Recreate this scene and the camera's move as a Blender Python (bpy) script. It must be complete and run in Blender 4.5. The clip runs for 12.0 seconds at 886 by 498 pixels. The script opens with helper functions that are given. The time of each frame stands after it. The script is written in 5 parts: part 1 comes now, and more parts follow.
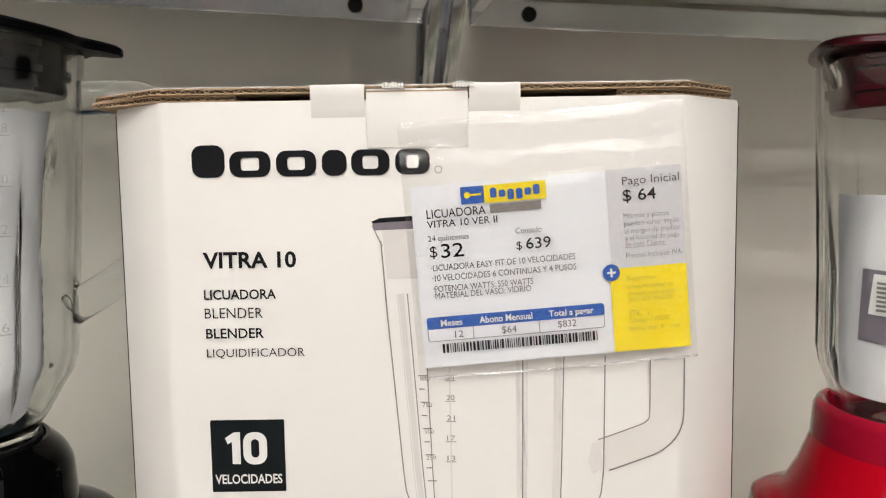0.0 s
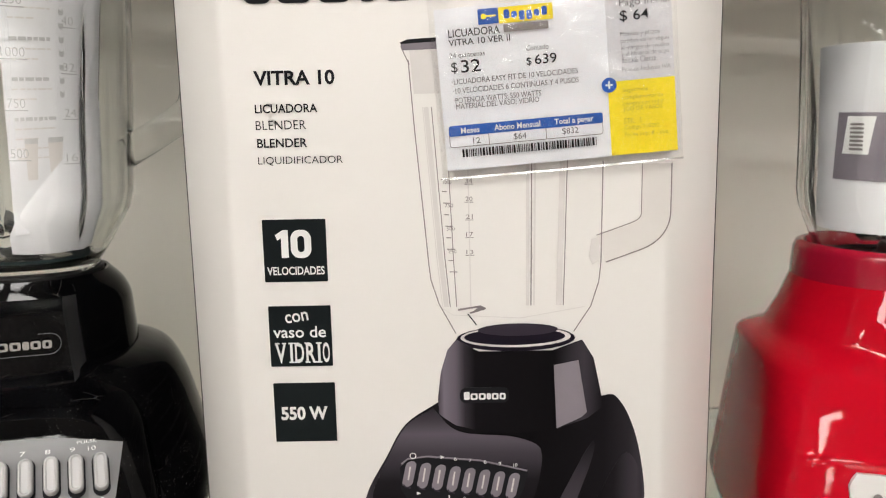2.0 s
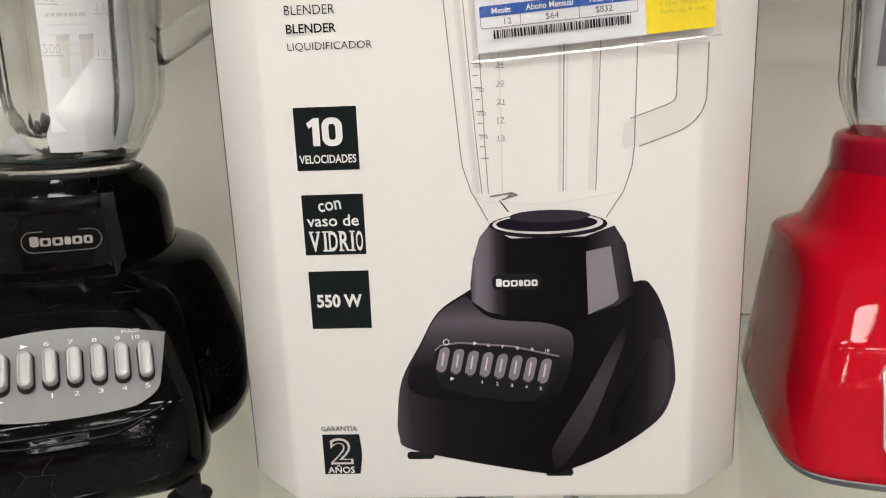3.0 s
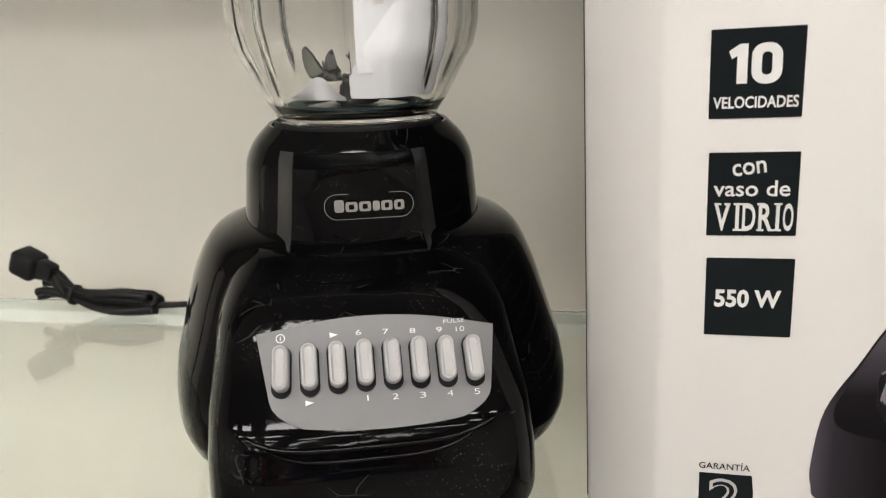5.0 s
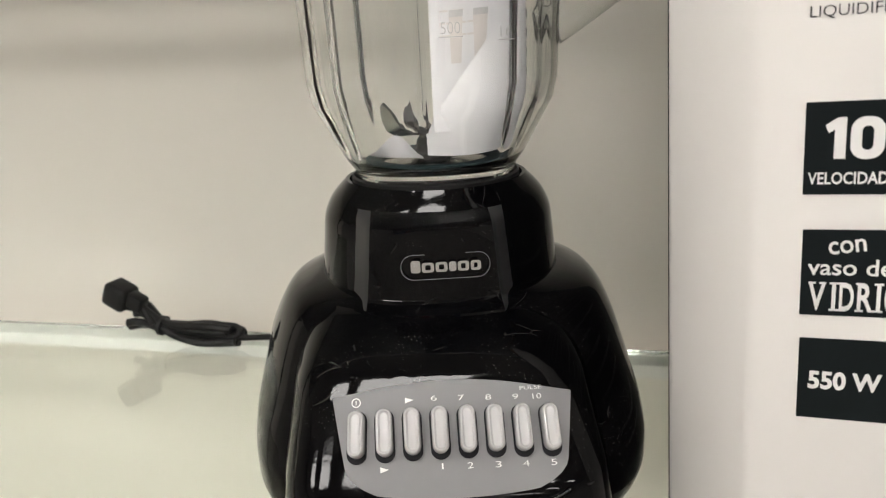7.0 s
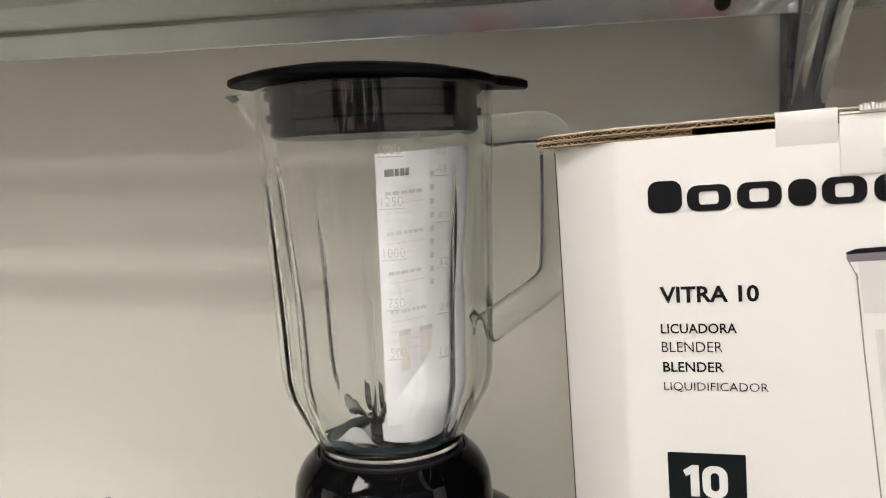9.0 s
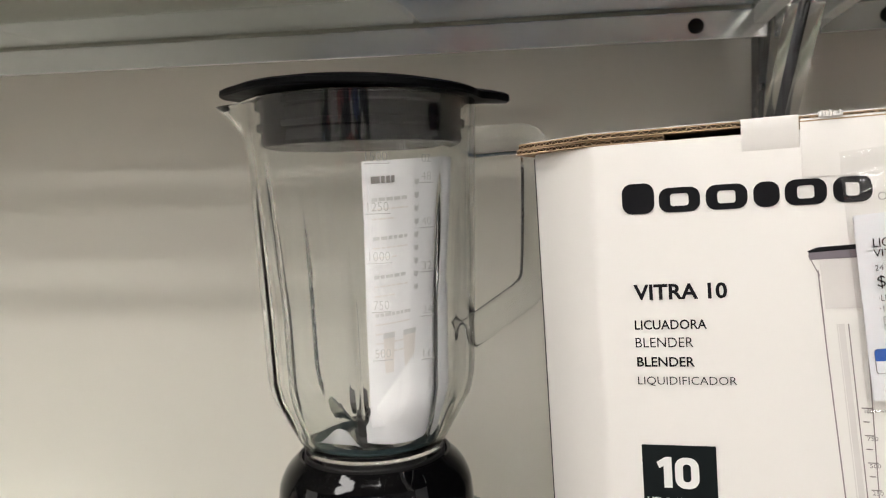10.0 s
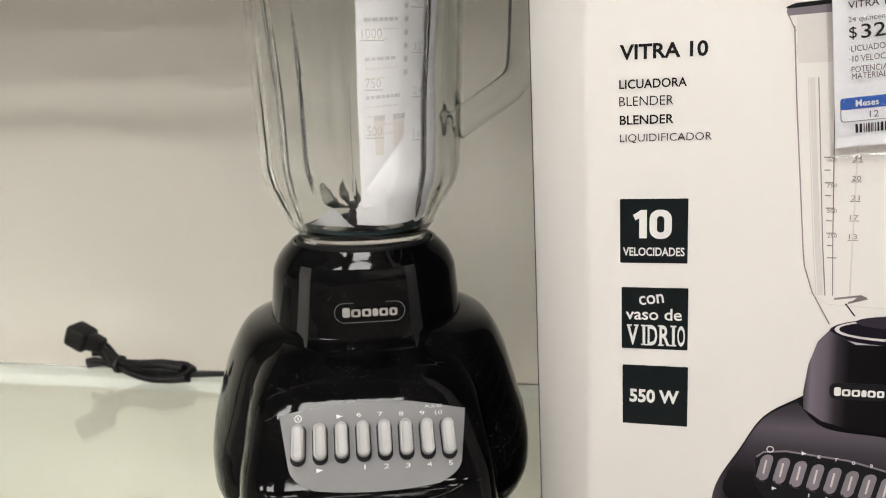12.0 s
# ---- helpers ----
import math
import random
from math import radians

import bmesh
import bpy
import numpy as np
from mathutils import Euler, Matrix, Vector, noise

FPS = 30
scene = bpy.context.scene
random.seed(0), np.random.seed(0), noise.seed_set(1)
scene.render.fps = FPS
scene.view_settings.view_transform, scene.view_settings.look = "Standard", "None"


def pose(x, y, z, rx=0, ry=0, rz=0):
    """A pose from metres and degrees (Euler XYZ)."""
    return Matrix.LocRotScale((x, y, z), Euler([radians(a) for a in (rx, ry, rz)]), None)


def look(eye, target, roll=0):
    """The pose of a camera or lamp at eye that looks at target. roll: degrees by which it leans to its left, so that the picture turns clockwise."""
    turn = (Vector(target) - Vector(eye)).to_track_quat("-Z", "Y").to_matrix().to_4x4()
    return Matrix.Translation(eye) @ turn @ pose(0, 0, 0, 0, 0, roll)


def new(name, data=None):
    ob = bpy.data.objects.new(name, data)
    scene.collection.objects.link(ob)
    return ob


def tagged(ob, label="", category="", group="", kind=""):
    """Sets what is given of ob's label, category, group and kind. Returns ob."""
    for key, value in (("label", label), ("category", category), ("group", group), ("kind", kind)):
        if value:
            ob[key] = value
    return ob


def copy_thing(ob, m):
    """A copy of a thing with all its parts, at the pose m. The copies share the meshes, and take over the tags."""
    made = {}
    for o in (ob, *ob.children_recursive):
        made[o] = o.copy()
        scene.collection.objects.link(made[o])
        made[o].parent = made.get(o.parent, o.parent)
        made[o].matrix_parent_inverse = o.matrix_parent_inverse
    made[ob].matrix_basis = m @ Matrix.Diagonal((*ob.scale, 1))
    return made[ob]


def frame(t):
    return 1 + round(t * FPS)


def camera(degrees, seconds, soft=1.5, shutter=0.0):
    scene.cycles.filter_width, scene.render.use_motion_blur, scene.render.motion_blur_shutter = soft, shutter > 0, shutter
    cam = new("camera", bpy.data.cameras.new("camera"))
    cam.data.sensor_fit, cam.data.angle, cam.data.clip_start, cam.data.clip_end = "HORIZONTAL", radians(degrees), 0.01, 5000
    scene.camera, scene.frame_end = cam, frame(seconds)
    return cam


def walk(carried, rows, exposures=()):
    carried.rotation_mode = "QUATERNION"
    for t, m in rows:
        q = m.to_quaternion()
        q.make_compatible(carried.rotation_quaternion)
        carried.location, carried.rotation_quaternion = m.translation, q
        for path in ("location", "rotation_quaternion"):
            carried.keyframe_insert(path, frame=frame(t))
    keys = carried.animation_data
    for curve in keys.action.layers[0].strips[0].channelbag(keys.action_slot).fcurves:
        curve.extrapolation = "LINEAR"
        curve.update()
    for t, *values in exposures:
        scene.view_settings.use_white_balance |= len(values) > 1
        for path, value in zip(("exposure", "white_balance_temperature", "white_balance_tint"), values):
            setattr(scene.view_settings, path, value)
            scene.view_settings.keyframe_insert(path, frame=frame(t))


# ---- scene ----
LENS = 59.0
cam = camera(LENS, 12.0, soft=1.1)
PATH = [
    (0, (0.0539, -0.3149, 1.4985), (0.2969, 1.6620, 1.3174), 1.11),
    (0.5, (0.0512, -0.3237, 1.5015), (0.3078, 1.6527, 1.3339), 1.21),
    (1, (0.0433, -0.3431, 1.4855), (0.2966, 1.6313, 1.2918), 1.21),
    (1.5, (0.0451, -0.3569, 1.4729), (0.2983, 1.6127, 1.2351), 1.01),
    (2, (0.0416, -0.3686, 1.4458), (0.2724, 1.5924, 1.1273), 0.83),
    (2.2, (0.0460, -0.3706, 1.4422), (0.2448, 1.5825, 1.0606), 0.44),
    (2.5, (0.0442, -0.3712, 1.4279), (0.2412, 1.5784, 1.0272), 0.24),
    (2.7, (0.0425, -0.3732, 1.4263), (0.2248, 1.5703, 0.9911), 0.05),
    (4.3, (0.0217, -0.3601, 1.4165), (-0.0618, 1.5514, 0.8341), -1.14),
    (4.5, (0.0069, -0.3447, 1.4182), (-0.1305, 1.5668, 0.8459), -1.36),
    (4.7, (-0.0117, -0.3250, 1.4152), (-0.2031, 1.5818, 0.8431), -1.27),
    (5, (-0.0549, -0.2796, 1.4053), (-0.3066, 1.6232, 0.8432), -1.39),
    (5.3, (-0.0912, -0.2435, 1.4009), (-0.3868, 1.6520, 0.8354), -1.40),
    (5.5, (-0.0951, -0.2158, 1.3954), (-0.4168, 1.6772, 0.8357), -1.31),
    (6, (-0.0887, -0.2075, 1.3918), (-0.4651, 1.6751, 0.8312), -1.63),
    (6.5, (-0.0709, -0.2346, 1.4158), (-0.4847, 1.6376, 0.8469), -2.34),
    (6.7, (-0.0641, -0.2506, 1.4229), (-0.5075, 1.6152, 0.8553), -2.65),
    (8.3, (-0.0371, -0.2999, 1.4654), (-0.4911, 1.6127, 1.0972), -2.04),
    (8.5, (-0.0368, -0.3056, 1.5009), (-0.4738, 1.6134, 1.1450), -2.54),
    (9, (-0.0220, -0.3170, 1.5205), (-0.4341, 1.6274, 1.2985), -2.47),
    (9.5, (-0.0201, -0.3237, 1.5168), (-0.4073, 1.6317, 1.3538), -2.31),
    (10, (-0.0198, -0.3317, 1.5091), (-0.3882, 1.6285, 1.3610), -1.95),
    (10.5, (-0.0225, -0.3372, 1.4976), (-0.3733, 1.6246, 1.3288), -1.01),
    (11, (-0.0249, -0.3382, 1.4817), (-0.3790, 1.6137, 1.2274), -0.91),
    (11.5, (-0.0283, -0.3419, 1.4760), (-0.3603, 1.5966, 1.1127), -1.52),
    (12, (-0.0276, -0.3585, 1.4575), (-0.3172, 1.5704, 1.0160), -0.98),
]
cam.data.dof.use_dof = True
cam.data.dof.focus_distance = 0.34
cam.data.dof.aperture_fstop = 17.0
walk(cam, [(t, look(eye, target, roll)) for t, eye, target, roll in PATH])

# ---- world and light ----
world = bpy.data.worlds.new("store_world")
world.use_nodes = True
world.node_tree.nodes["Background"].inputs["Color"].default_value = (0.9, 0.86, 0.8, 1)
world.node_tree.nodes["Background"].inputs["Strength"].default_value = 0.02
scene.world = world
LAMP = 26.4
LAMP_COLOR = (1.0, 0.968, 0.93, 1)
scene.view_settings.exposure = 0.0

SHELF = 1.192          # top of the glass shelf
UPPER = 1.640          # top of the glass of the shelf above
WALL_Y = 0.33          # face of the back panel
FRONT_Y = -0.022       # front edge of the glass
BACK_Y = 0.285


# ---- materials ----
def material(name, color, rough=0.5, metal=0.0, spec=0.5, vary=0.0, scale=40.0, bump=0.0, bump_scale=300.0,
             rough_vary=0.0, coat=0.0, coat_rough=0.05, stretch=(1, 1, 1)):
    m = bpy.data.materials.new(name)
    m.use_nodes = True
    nt = m.node_tree
    b = nt.nodes["Principled BSDF"]
    b.inputs["Base Color"].default_value = (*color, 1)
    b.inputs["Roughness"].default_value = rough
    b.inputs["Metallic"].default_value = metal
    b.inputs["Specular IOR Level"].default_value = spec
    b.inputs["Coat Weight"].default_value = coat
    b.inputs["Coat Roughness"].default_value = coat_rough
    co = nt.nodes.new("ShaderNodeTexCoord")
    mp = nt.nodes.new("ShaderNodeMapping")
    mp.inputs["Scale"].default_value = stretch
    nt.links.new(co.outputs["Object"], mp.inputs["Vector"])
    if vary or rough_vary:
        n = nt.nodes.new("ShaderNodeTexNoise")
        n.inputs["Scale"].default_value, n.inputs["Detail"].default_value = scale, 6
        nt.links.new(mp.outputs["Vector"], n.inputs["Vector"])
        if vary:
            ramp = nt.nodes.new("ShaderNodeMix")
            ramp.data_type = "RGBA"
            ramp.inputs["A"].default_value = (*[c * (1 - vary) for c in color], 1)
            ramp.inputs["B"].default_value = (*[min(1, c * (1 + vary)) for c in color], 1)
            nt.links.new(n.outputs["Fac"], ramp.inputs["Factor"])
            nt.links.new(ramp.outputs["Result"], b.inputs["Base Color"])
        if rough_vary:
            r = nt.nodes.new("ShaderNodeMapRange")
            r.inputs["From Min"].default_value, r.inputs["From Max"].default_value = 0.3, 0.75
            r.inputs["To Min"].default_value, r.inputs["To Max"].default_value = max(0.01, rough - rough_vary), rough + rough_vary
            nt.links.new(n.outputs["Fac"], r.inputs["Value"])
            nt.links.new(r.outputs["Result"], b.inputs["Roughness"])
    if bump:
        n2 = nt.nodes.new("ShaderNodeTexNoise")
        n2.inputs["Scale"].default_value, n2.inputs["Detail"].default_value = bump_scale, 4
        bp = nt.nodes.new("ShaderNodeBump")
        bp.inputs["Strength"].default_value, bp.inputs["Distance"].default_value = bump, 0.001
        nt.links.new(mp.outputs["Vector"], n2.inputs["Vector"])
        nt.links.new(n2.outputs["Fac"], bp.inputs["Height"])
        nt.links.new(bp.outputs["Normal"], b.inputs["Normal"])
    return m


def dusty_gloss(name, color, rough, dust=0.25, tint=(0.35, 0.34, 0.32), spec=0.18):
    """Glossy moulded plastic with fine dust specks, hairline scratches and smears."""
    m = material(name, color, rough, rough_vary=rough * 0.6, scale=25, spec=spec, bump=0.2, bump_scale=42)
    nt = m.node_tree
    b = nt.nodes["Principled BSDF"]
    co = nt.nodes.new("ShaderNodeTexCoord")
    vor = nt.nodes.new("ShaderNodeTexVoronoi")
    vor.inputs["Scale"].default_value = 620
    nt.links.new(co.outputs["Object"], vor.inputs["Vector"])
    near = nt.nodes.new("ShaderNodeMapRange")
    near.inputs["From Min"].default_value, near.inputs["From Max"].default_value = 0.17, 0.08
    nt.links.new(vor.outputs["Distance"], near.inputs["Value"])
    patch = nt.nodes.new("ShaderNodeTexNoise")
    patch.inputs["Scale"].default_value, patch.inputs["Detail"].default_value = 45, 3
    nt.links.new(co.outputs["Object"], patch.inputs["Vector"])
    gate = nt.nodes.new("ShaderNodeMapRange")
    gate.inputs["From Min"].default_value, gate.inputs["From Max"].default_value = 0.48, 0.72
    nt.links.new(patch.outputs["Fac"], gate.inputs["Value"])
    mul = nt.nodes.new("ShaderNodeMath")
    mul.operation = "MULTIPLY"
    nt.links.new(near.outputs["Result"], mul.inputs[0])
    nt.links.new(gate.outputs["Result"], mul.inputs[1])
    film = nt.nodes.new("ShaderNodeMath")
    film.operation = "MULTIPLY_ADD"
    nt.links.new(gate.outputs["Result"], film.inputs[0])
    film.inputs[1].default_value = 0.018
    nt.links.new(mul.outputs[0], film.inputs[2])
    crack = nt.nodes.new("ShaderNodeTexVoronoi")
    crack.feature = "DISTANCE_TO_EDGE"
    crack.inputs["Scale"].default_value = 38
    bend = nt.nodes.new("ShaderNodeTexNoise")
    bend.inputs["Scale"].default_value = 18
    warp = nt.nodes.new("ShaderNodeMix")
    warp.data_type = "RGBA"
    warp.inputs["Factor"].default_value = 0.06
    nt.links.new(co.outputs["Object"], bend.inputs["Vector"])
    nt.links.new(co.outputs["Object"], warp.inputs["A"])
    nt.links.new(bend.outputs["Color"], warp.inputs["B"])
    nt.links.new(warp.outputs["Result"], crack.inputs["Vector"])
    thin = nt.nodes.new("ShaderNodeMapRange")
    thin.inputs["From Min"].default_value, thin.inputs["From Max"].default_value = 0.014, 0.004
    nt.links.new(crack.outputs["Distance"], thin.inputs["Value"])
    some = nt.nodes.new("ShaderNodeTexNoise")
    some.inputs["Scale"].default_value, some.inputs["Detail"].default_value = 70, 2
    nt.links.new(co.outputs["Object"], some.inputs["Vector"])
    keep = nt.nodes.new("ShaderNodeMapRange")
    keep.inputs["From Min"].default_value, keep.inputs["From Max"].default_value = 0.58, 0.70
    nt.links.new(some.outputs["Fac"], keep.inputs["Value"])
    hair = nt.nodes.new("ShaderNodeMath")
    hair.operation = "MULTIPLY"
    nt.links.new(thin.outputs["Result"], hair.inputs[0])
    nt.links.new(keep.outputs["Result"], hair.inputs[1])
    both_ = nt.nodes.new("ShaderNodeMath")
    both_.operation = "MULTIPLY_ADD"
    nt.links.new(hair.outputs[0], both_.inputs[0])
    both_.inputs[1].default_value = 0.2
    nt.links.new(film.outputs[0], both_.inputs[2])
    lim = nt.nodes.new("ShaderNodeMath")
    lim.operation, lim.use_clamp = "MULTIPLY", True
    nt.links.new(both_.outputs[0], lim.inputs[0])
    lim.inputs[1].default_value = dust * 2
    mix = nt.nodes.new("ShaderNodeMix")
    mix.data_type = "RGBA"
    mix.inputs["A"].default_value, mix.inputs["B"].default_value = (*color, 1), (*tint, 1)
    nt.links.new(lim.outputs[0], mix.inputs["Factor"])
    nt.links.new(mix.outputs["Result"], b.inputs["Base Color"])
    return m


def glass(name, color, rough=0.0, ior=1.5, bump=0.0, bump_scale=30.0):
    m = bpy.data.materials.new(name)
    m.use_nodes = True
    nt = m.node_tree
    nt.nodes.remove(nt.nodes["Principled BSDF"])
    g = nt.nodes.new("ShaderNodeBsdfGlass")
    g.inputs["Color"].default_value, g.inputs["Roughness"].default_value, g.inputs["IOR"].default_value = (*color, 1), rough, ior
    nt.links.new(g.outputs["BSDF"], nt.nodes["Material Output"].inputs["Surface"])
    if bump:
        co, n, bp = nt.nodes.new("ShaderNodeTexCoord"), nt.nodes.new("ShaderNodeTexNoise"), nt.nodes.new("ShaderNodeBump")
        n.inputs["Scale"].default_value, n.inputs["Detail"].default_value = bump_scale, 1
        bp.inputs["Strength"].default_value, bp.inputs["Distance"].default_value = bump, 0.002
        nt.links.new(co.outputs["Object"], n.inputs["Vector"])
        nt.links.new(n.outputs["Fac"], bp.inputs["Height"])
        nt.links.new(bp.outputs["Normal"], g.inputs["Normal"])
    return m


def film_plastic(name, gloss=0.10, rough=0.08):
    """Thin clear foil: see-through with a wrinkled gloss."""
    m = bpy.data.materials.new(name)
    m.use_nodes = True
    nt = m.node_tree
    nt.nodes.remove(nt.nodes["Principled BSDF"])
    t, g, mix = nt.nodes.new("ShaderNodeBsdfTransparent"), nt.nodes.new("ShaderNodeBsdfGlossy"), nt.nodes.new("ShaderNodeMixShader")
    t.inputs["Color"].default_value = (0.965, 0.965, 0.96, 1)
    g.inputs["Roughness"].default_value = rough
    mix.inputs["Fac"].default_value = gloss
    co, n, bp = nt.nodes.new("ShaderNodeTexCoord"), nt.nodes.new("ShaderNodeTexNoise"), nt.nodes.new("ShaderNodeBump")
    n.inputs["Scale"].default_value, n.inputs["Detail"].default_value = 60, 3
    bp.inputs["Strength"].default_value, bp.inputs["Distance"].default_value = 0.5, 0.003
    nt.links.new(co.outputs["Object"], n.inputs["Vector"])
    nt.links.new(n.outputs["Fac"], bp.inputs["Height"])
    nt.links.new(bp.outputs["Normal"], g.inputs["Normal"])
    nt.links.new(t.outputs["BSDF"], mix.inputs[1])
    nt.links.new(g.outputs["BSDF"], mix.inputs[2])
    nt.links.new(mix.outputs["Shader"], nt.nodes["Material Output"].inputs["Surface"])
    return m


def glow(name, color, strength):
    m = bpy.data.materials.new(name)
    m.use_nodes = True
    b = m.node_tree.nodes["Principled BSDF"]
    b.inputs["Base Color"].default_value = (0.8, 0.8, 0.8, 1)
    b.inputs["Emission Color"].default_value, b.inputs["Emission Strength"].default_value = color, strength
    return m


# for the added side walls: pale, to brighten sideways reflections
SIDEWALL = material("bounce_wall_paint", (0.62, 0.60, 0.57), 0.6, vary=0.06, scale=3)
WALL = material("painted_panel", (0.85, 0.815, 0.735), 0.42, vary=0.04, scale=3, rough_vary=0.08, bump=0.05, bump_scale=120)
FLOOR = material("floor_tile", (0.35, 0.33, 0.305), 0.3, vary=0.1, scale=4, rough_vary=0.1)
# the wall's cream made darker, for shade that the glass shelf doesn't cast
DECK = material("shaded_deck_paint", (0.45, 0.44, 0.385), 0.45, vary=0.05, scale=6, rough_vary=0.08)
CEIL = material("ceiling_paint", (0.50, 0.48, 0.46), 0.8, vary=0.05, scale=5)
def goods_wall(name):
    """Unseen far wall, added for reflections: uneven cells of pale and dark like store goods."""
    m = material(name, (0.2, 0.2, 0.2), 0.6)
    nt = m.node_tree
    co, mp, vor = nt.nodes.new("ShaderNodeTexCoord"), nt.nodes.new("ShaderNodeMapping"), nt.nodes.new("ShaderNodeTexVoronoi")
    mp.inputs["Scale"].default_value = (1.5, 1.5, 2.2)
    vor.inputs["Scale"].default_value = 1.0
    nt.links.new(co.outputs["Object"], mp.inputs["Vector"])
    nt.links.new(mp.outputs["Vector"], vor.inputs["Vector"])
    sep, ramp = nt.nodes.new("ShaderNodeSeparateColor"), nt.nodes.new("ShaderNodeValToRGB")
    nt.links.new(vor.outputs["Color"], sep.inputs["Color"])
    nt.links.new(sep.outputs["Red"], ramp.inputs["Fac"])
    ramp.color_ramp.interpolation = "CONSTANT"
    for pos, c in ((0.0, (0.04, 0.04, 0.045, 1)), (0.32, (0.18, 0.17, 0.15, 1)), (0.56, (0.42, 0.12, 0.11, 1)), (0.64, (0.08, 0.13, 0.30, 1)), (0.72, (0.66, 0.63, 0.59, 1))):
        el = ramp.color_ramp.elements.new(pos) if pos else ramp.color_ramp.elements[0]
        el.position, el.color = pos, c
    nt.links.new(ramp.outputs["Color"], nt.nodes["Principled BSDF"].inputs["Base Color"])
    return m


GOODS = goods_wall("distant_goods")
CHROME = material("chrome", (0.72, 0.72, 0.72), 0.14, metal=1.0, rough_vary=0.08, scale=60, bump=0.06, bump_scale=40)
STEEL = material("steel", (0.62, 0.6, 0.57), 0.22, metal=1.0, rough_vary=0.1, scale=80)
DARKSTEEL = material("dark_steel", (0.16, 0.16, 0.17), 0.35, metal=0.8, rough_vary=0.1, scale=70)
BLADE = material("blade_steel", (0.34, 0.335, 0.33), 0.13, metal=1.0, rough_vary=0.08, scale=80)
WHITEMETAL = material("white_metal", (0.86, 0.86, 0.84), 0.4, vary=0.06, scale=30)
# tint deepened to stand in for the shade the panes don't cast below
SHELFGLASS = glass("shelf_glass", (0.925, 0.945, 0.920), 0.0, 1.5)
EDGEGLASS = glass("glass_edge", (0.55, 0.72, 0.62), 0.2, 1.5)
EDGEDARK = glass("glass_edge_deep", (0.10, 0.17, 0.13), 0.15, 1.5)
JARGLASS = glass("jar_glass", (0.994, 0.999, 0.995), 0.0, 1.44, bump=0.06, bump_scale=30)
CARD = material("coated_board", (0.80, 0.775, 0.745), 0.45, spec=0.3, vary=0.02, scale=18, bump=0.05, bump_scale=60, rough_vary=0.06)
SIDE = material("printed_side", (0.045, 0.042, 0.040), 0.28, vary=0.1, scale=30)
KRAFT = material("kraft", (0.40, 0.28, 0.17), 0.85, vary=0.25, scale=400, bump=0.3, bump_scale=900)
INK = material("black_ink", (0.010, 0.010, 0.012), 0.35, spec=0.10, vary=0.2, scale=60)
INKGREEN = material("dark_ink", (0.008, 0.011, 0.012), 0.35, spec=0.10, vary=0.2, scale=60)
INKGREY = material("grey_ink", (0.22, 0.20, 0.19), 0.5, vary=0.15, scale=80)
INKPALE = material("pale_ink", (0.60, 0.56, 0.535), 0.45, vary=0.08, scale=50)
INKMID = material("faint_ink", (0.45, 0.44, 0.44), 0.5, vary=0.2, scale=300)
INKTEXT = material("dark_grey_ink", (0.10, 0.095, 0.10), 0.45, vary=0.15, scale=200)
INKSIDE = material("side_ink", (0.20, 0.197, 0.193), 0.4, vary=0.1, scale=200)
INKWHITE = material("white_ink", (0.78, 0.77, 0.75), 0.4, vary=0.03, scale=50)
PICBODY = material("picture_body", (0.012, 0.009, 0.016), 0.4, spec=0.06, vary=0.25, scale=20)
def ramp_ink(name, axis, stops, rough=0.36):
    """Printing ink whose shade runs along one axis of the carton."""
    m = material(name, (0.02, 0.02, 0.02), rough, spec=0.06)
    nt = m.node_tree
    co, sep, mr, ramp = (nt.nodes.new("ShaderNode" + n) for n in ("TexCoord", "SeparateXYZ", "MapRange", "ValToRGB"))
    nt.links.new(co.outputs["Object"], sep.inputs["Vector"])
    nt.links.new(sep.outputs[axis], mr.inputs["Value"])
    mr.inputs["From Min"].default_value, mr.inputs["From Max"].default_value = stops[0][0], stops[-1][0]
    nt.links.new(mr.outputs["Result"], ramp.inputs["Fac"])
    lo, hi = stops[0][0], stops[-1][0]
    els = ramp.color_ramp.elements
    while len(els) < len(stops):
        els.new(0.5)
    for el, (p, v) in zip(els, stops):
        el.position = (p - lo) / (hi - lo)
    for el, (p, v) in zip(sorted(els, key=lambda q: q.position), stops):
        el.color = (v, v * 0.86, v * 1.05, 1)
    nt.links.new(ramp.outputs["Color"], nt.nodes["Principled BSDF"].inputs["Base Color"])
    return m


PICLINE = material("picture_line_ink", (0.24, 0.21, 0.21), 0.45, vary=0.2, scale=120)
PICPALE = material("picture_glass_ink", (0.69, 0.655, 0.635), 0.45, vary=0.06, scale=90)
PICMID = material("picture_mid", (0.035, 0.028, 0.040), 0.36, spec=0.1, vary=0.35, scale=22)
PICLIGHT = material("picture_light", (0.20, 0.175, 0.20), 0.36, vary=0.3, scale=25)
PAPER = material("label_paper", (0.80, 0.805, 0.84), 0.5, vary=0.03, scale=30, bump=0.05, bump_scale=80)
PAPERGREY = material("label_grey", (0.64, 0.63, 0.655), 0.5, vary=0.03, scale=30)
YELLOW = material("label_yellow", (0.92, 0.72, 0.0), 0.45, vary=0.04, scale=30)
BLUE = material("label_blue", (0.006, 0.09, 0.42), 0.45, vary=0.06, scale=30)
OCHRE = material("faded_ink", (0.42, 0.33, 0.03), 0.5)
FILM = film_plastic("pouch_film")
SEAM = film_plastic("pouch_weld", 0.28, 0.2)
BLACK = dusty_gloss("black_gloss", (0.0014, 0.0014, 0.0017), 0.06, 0.2)
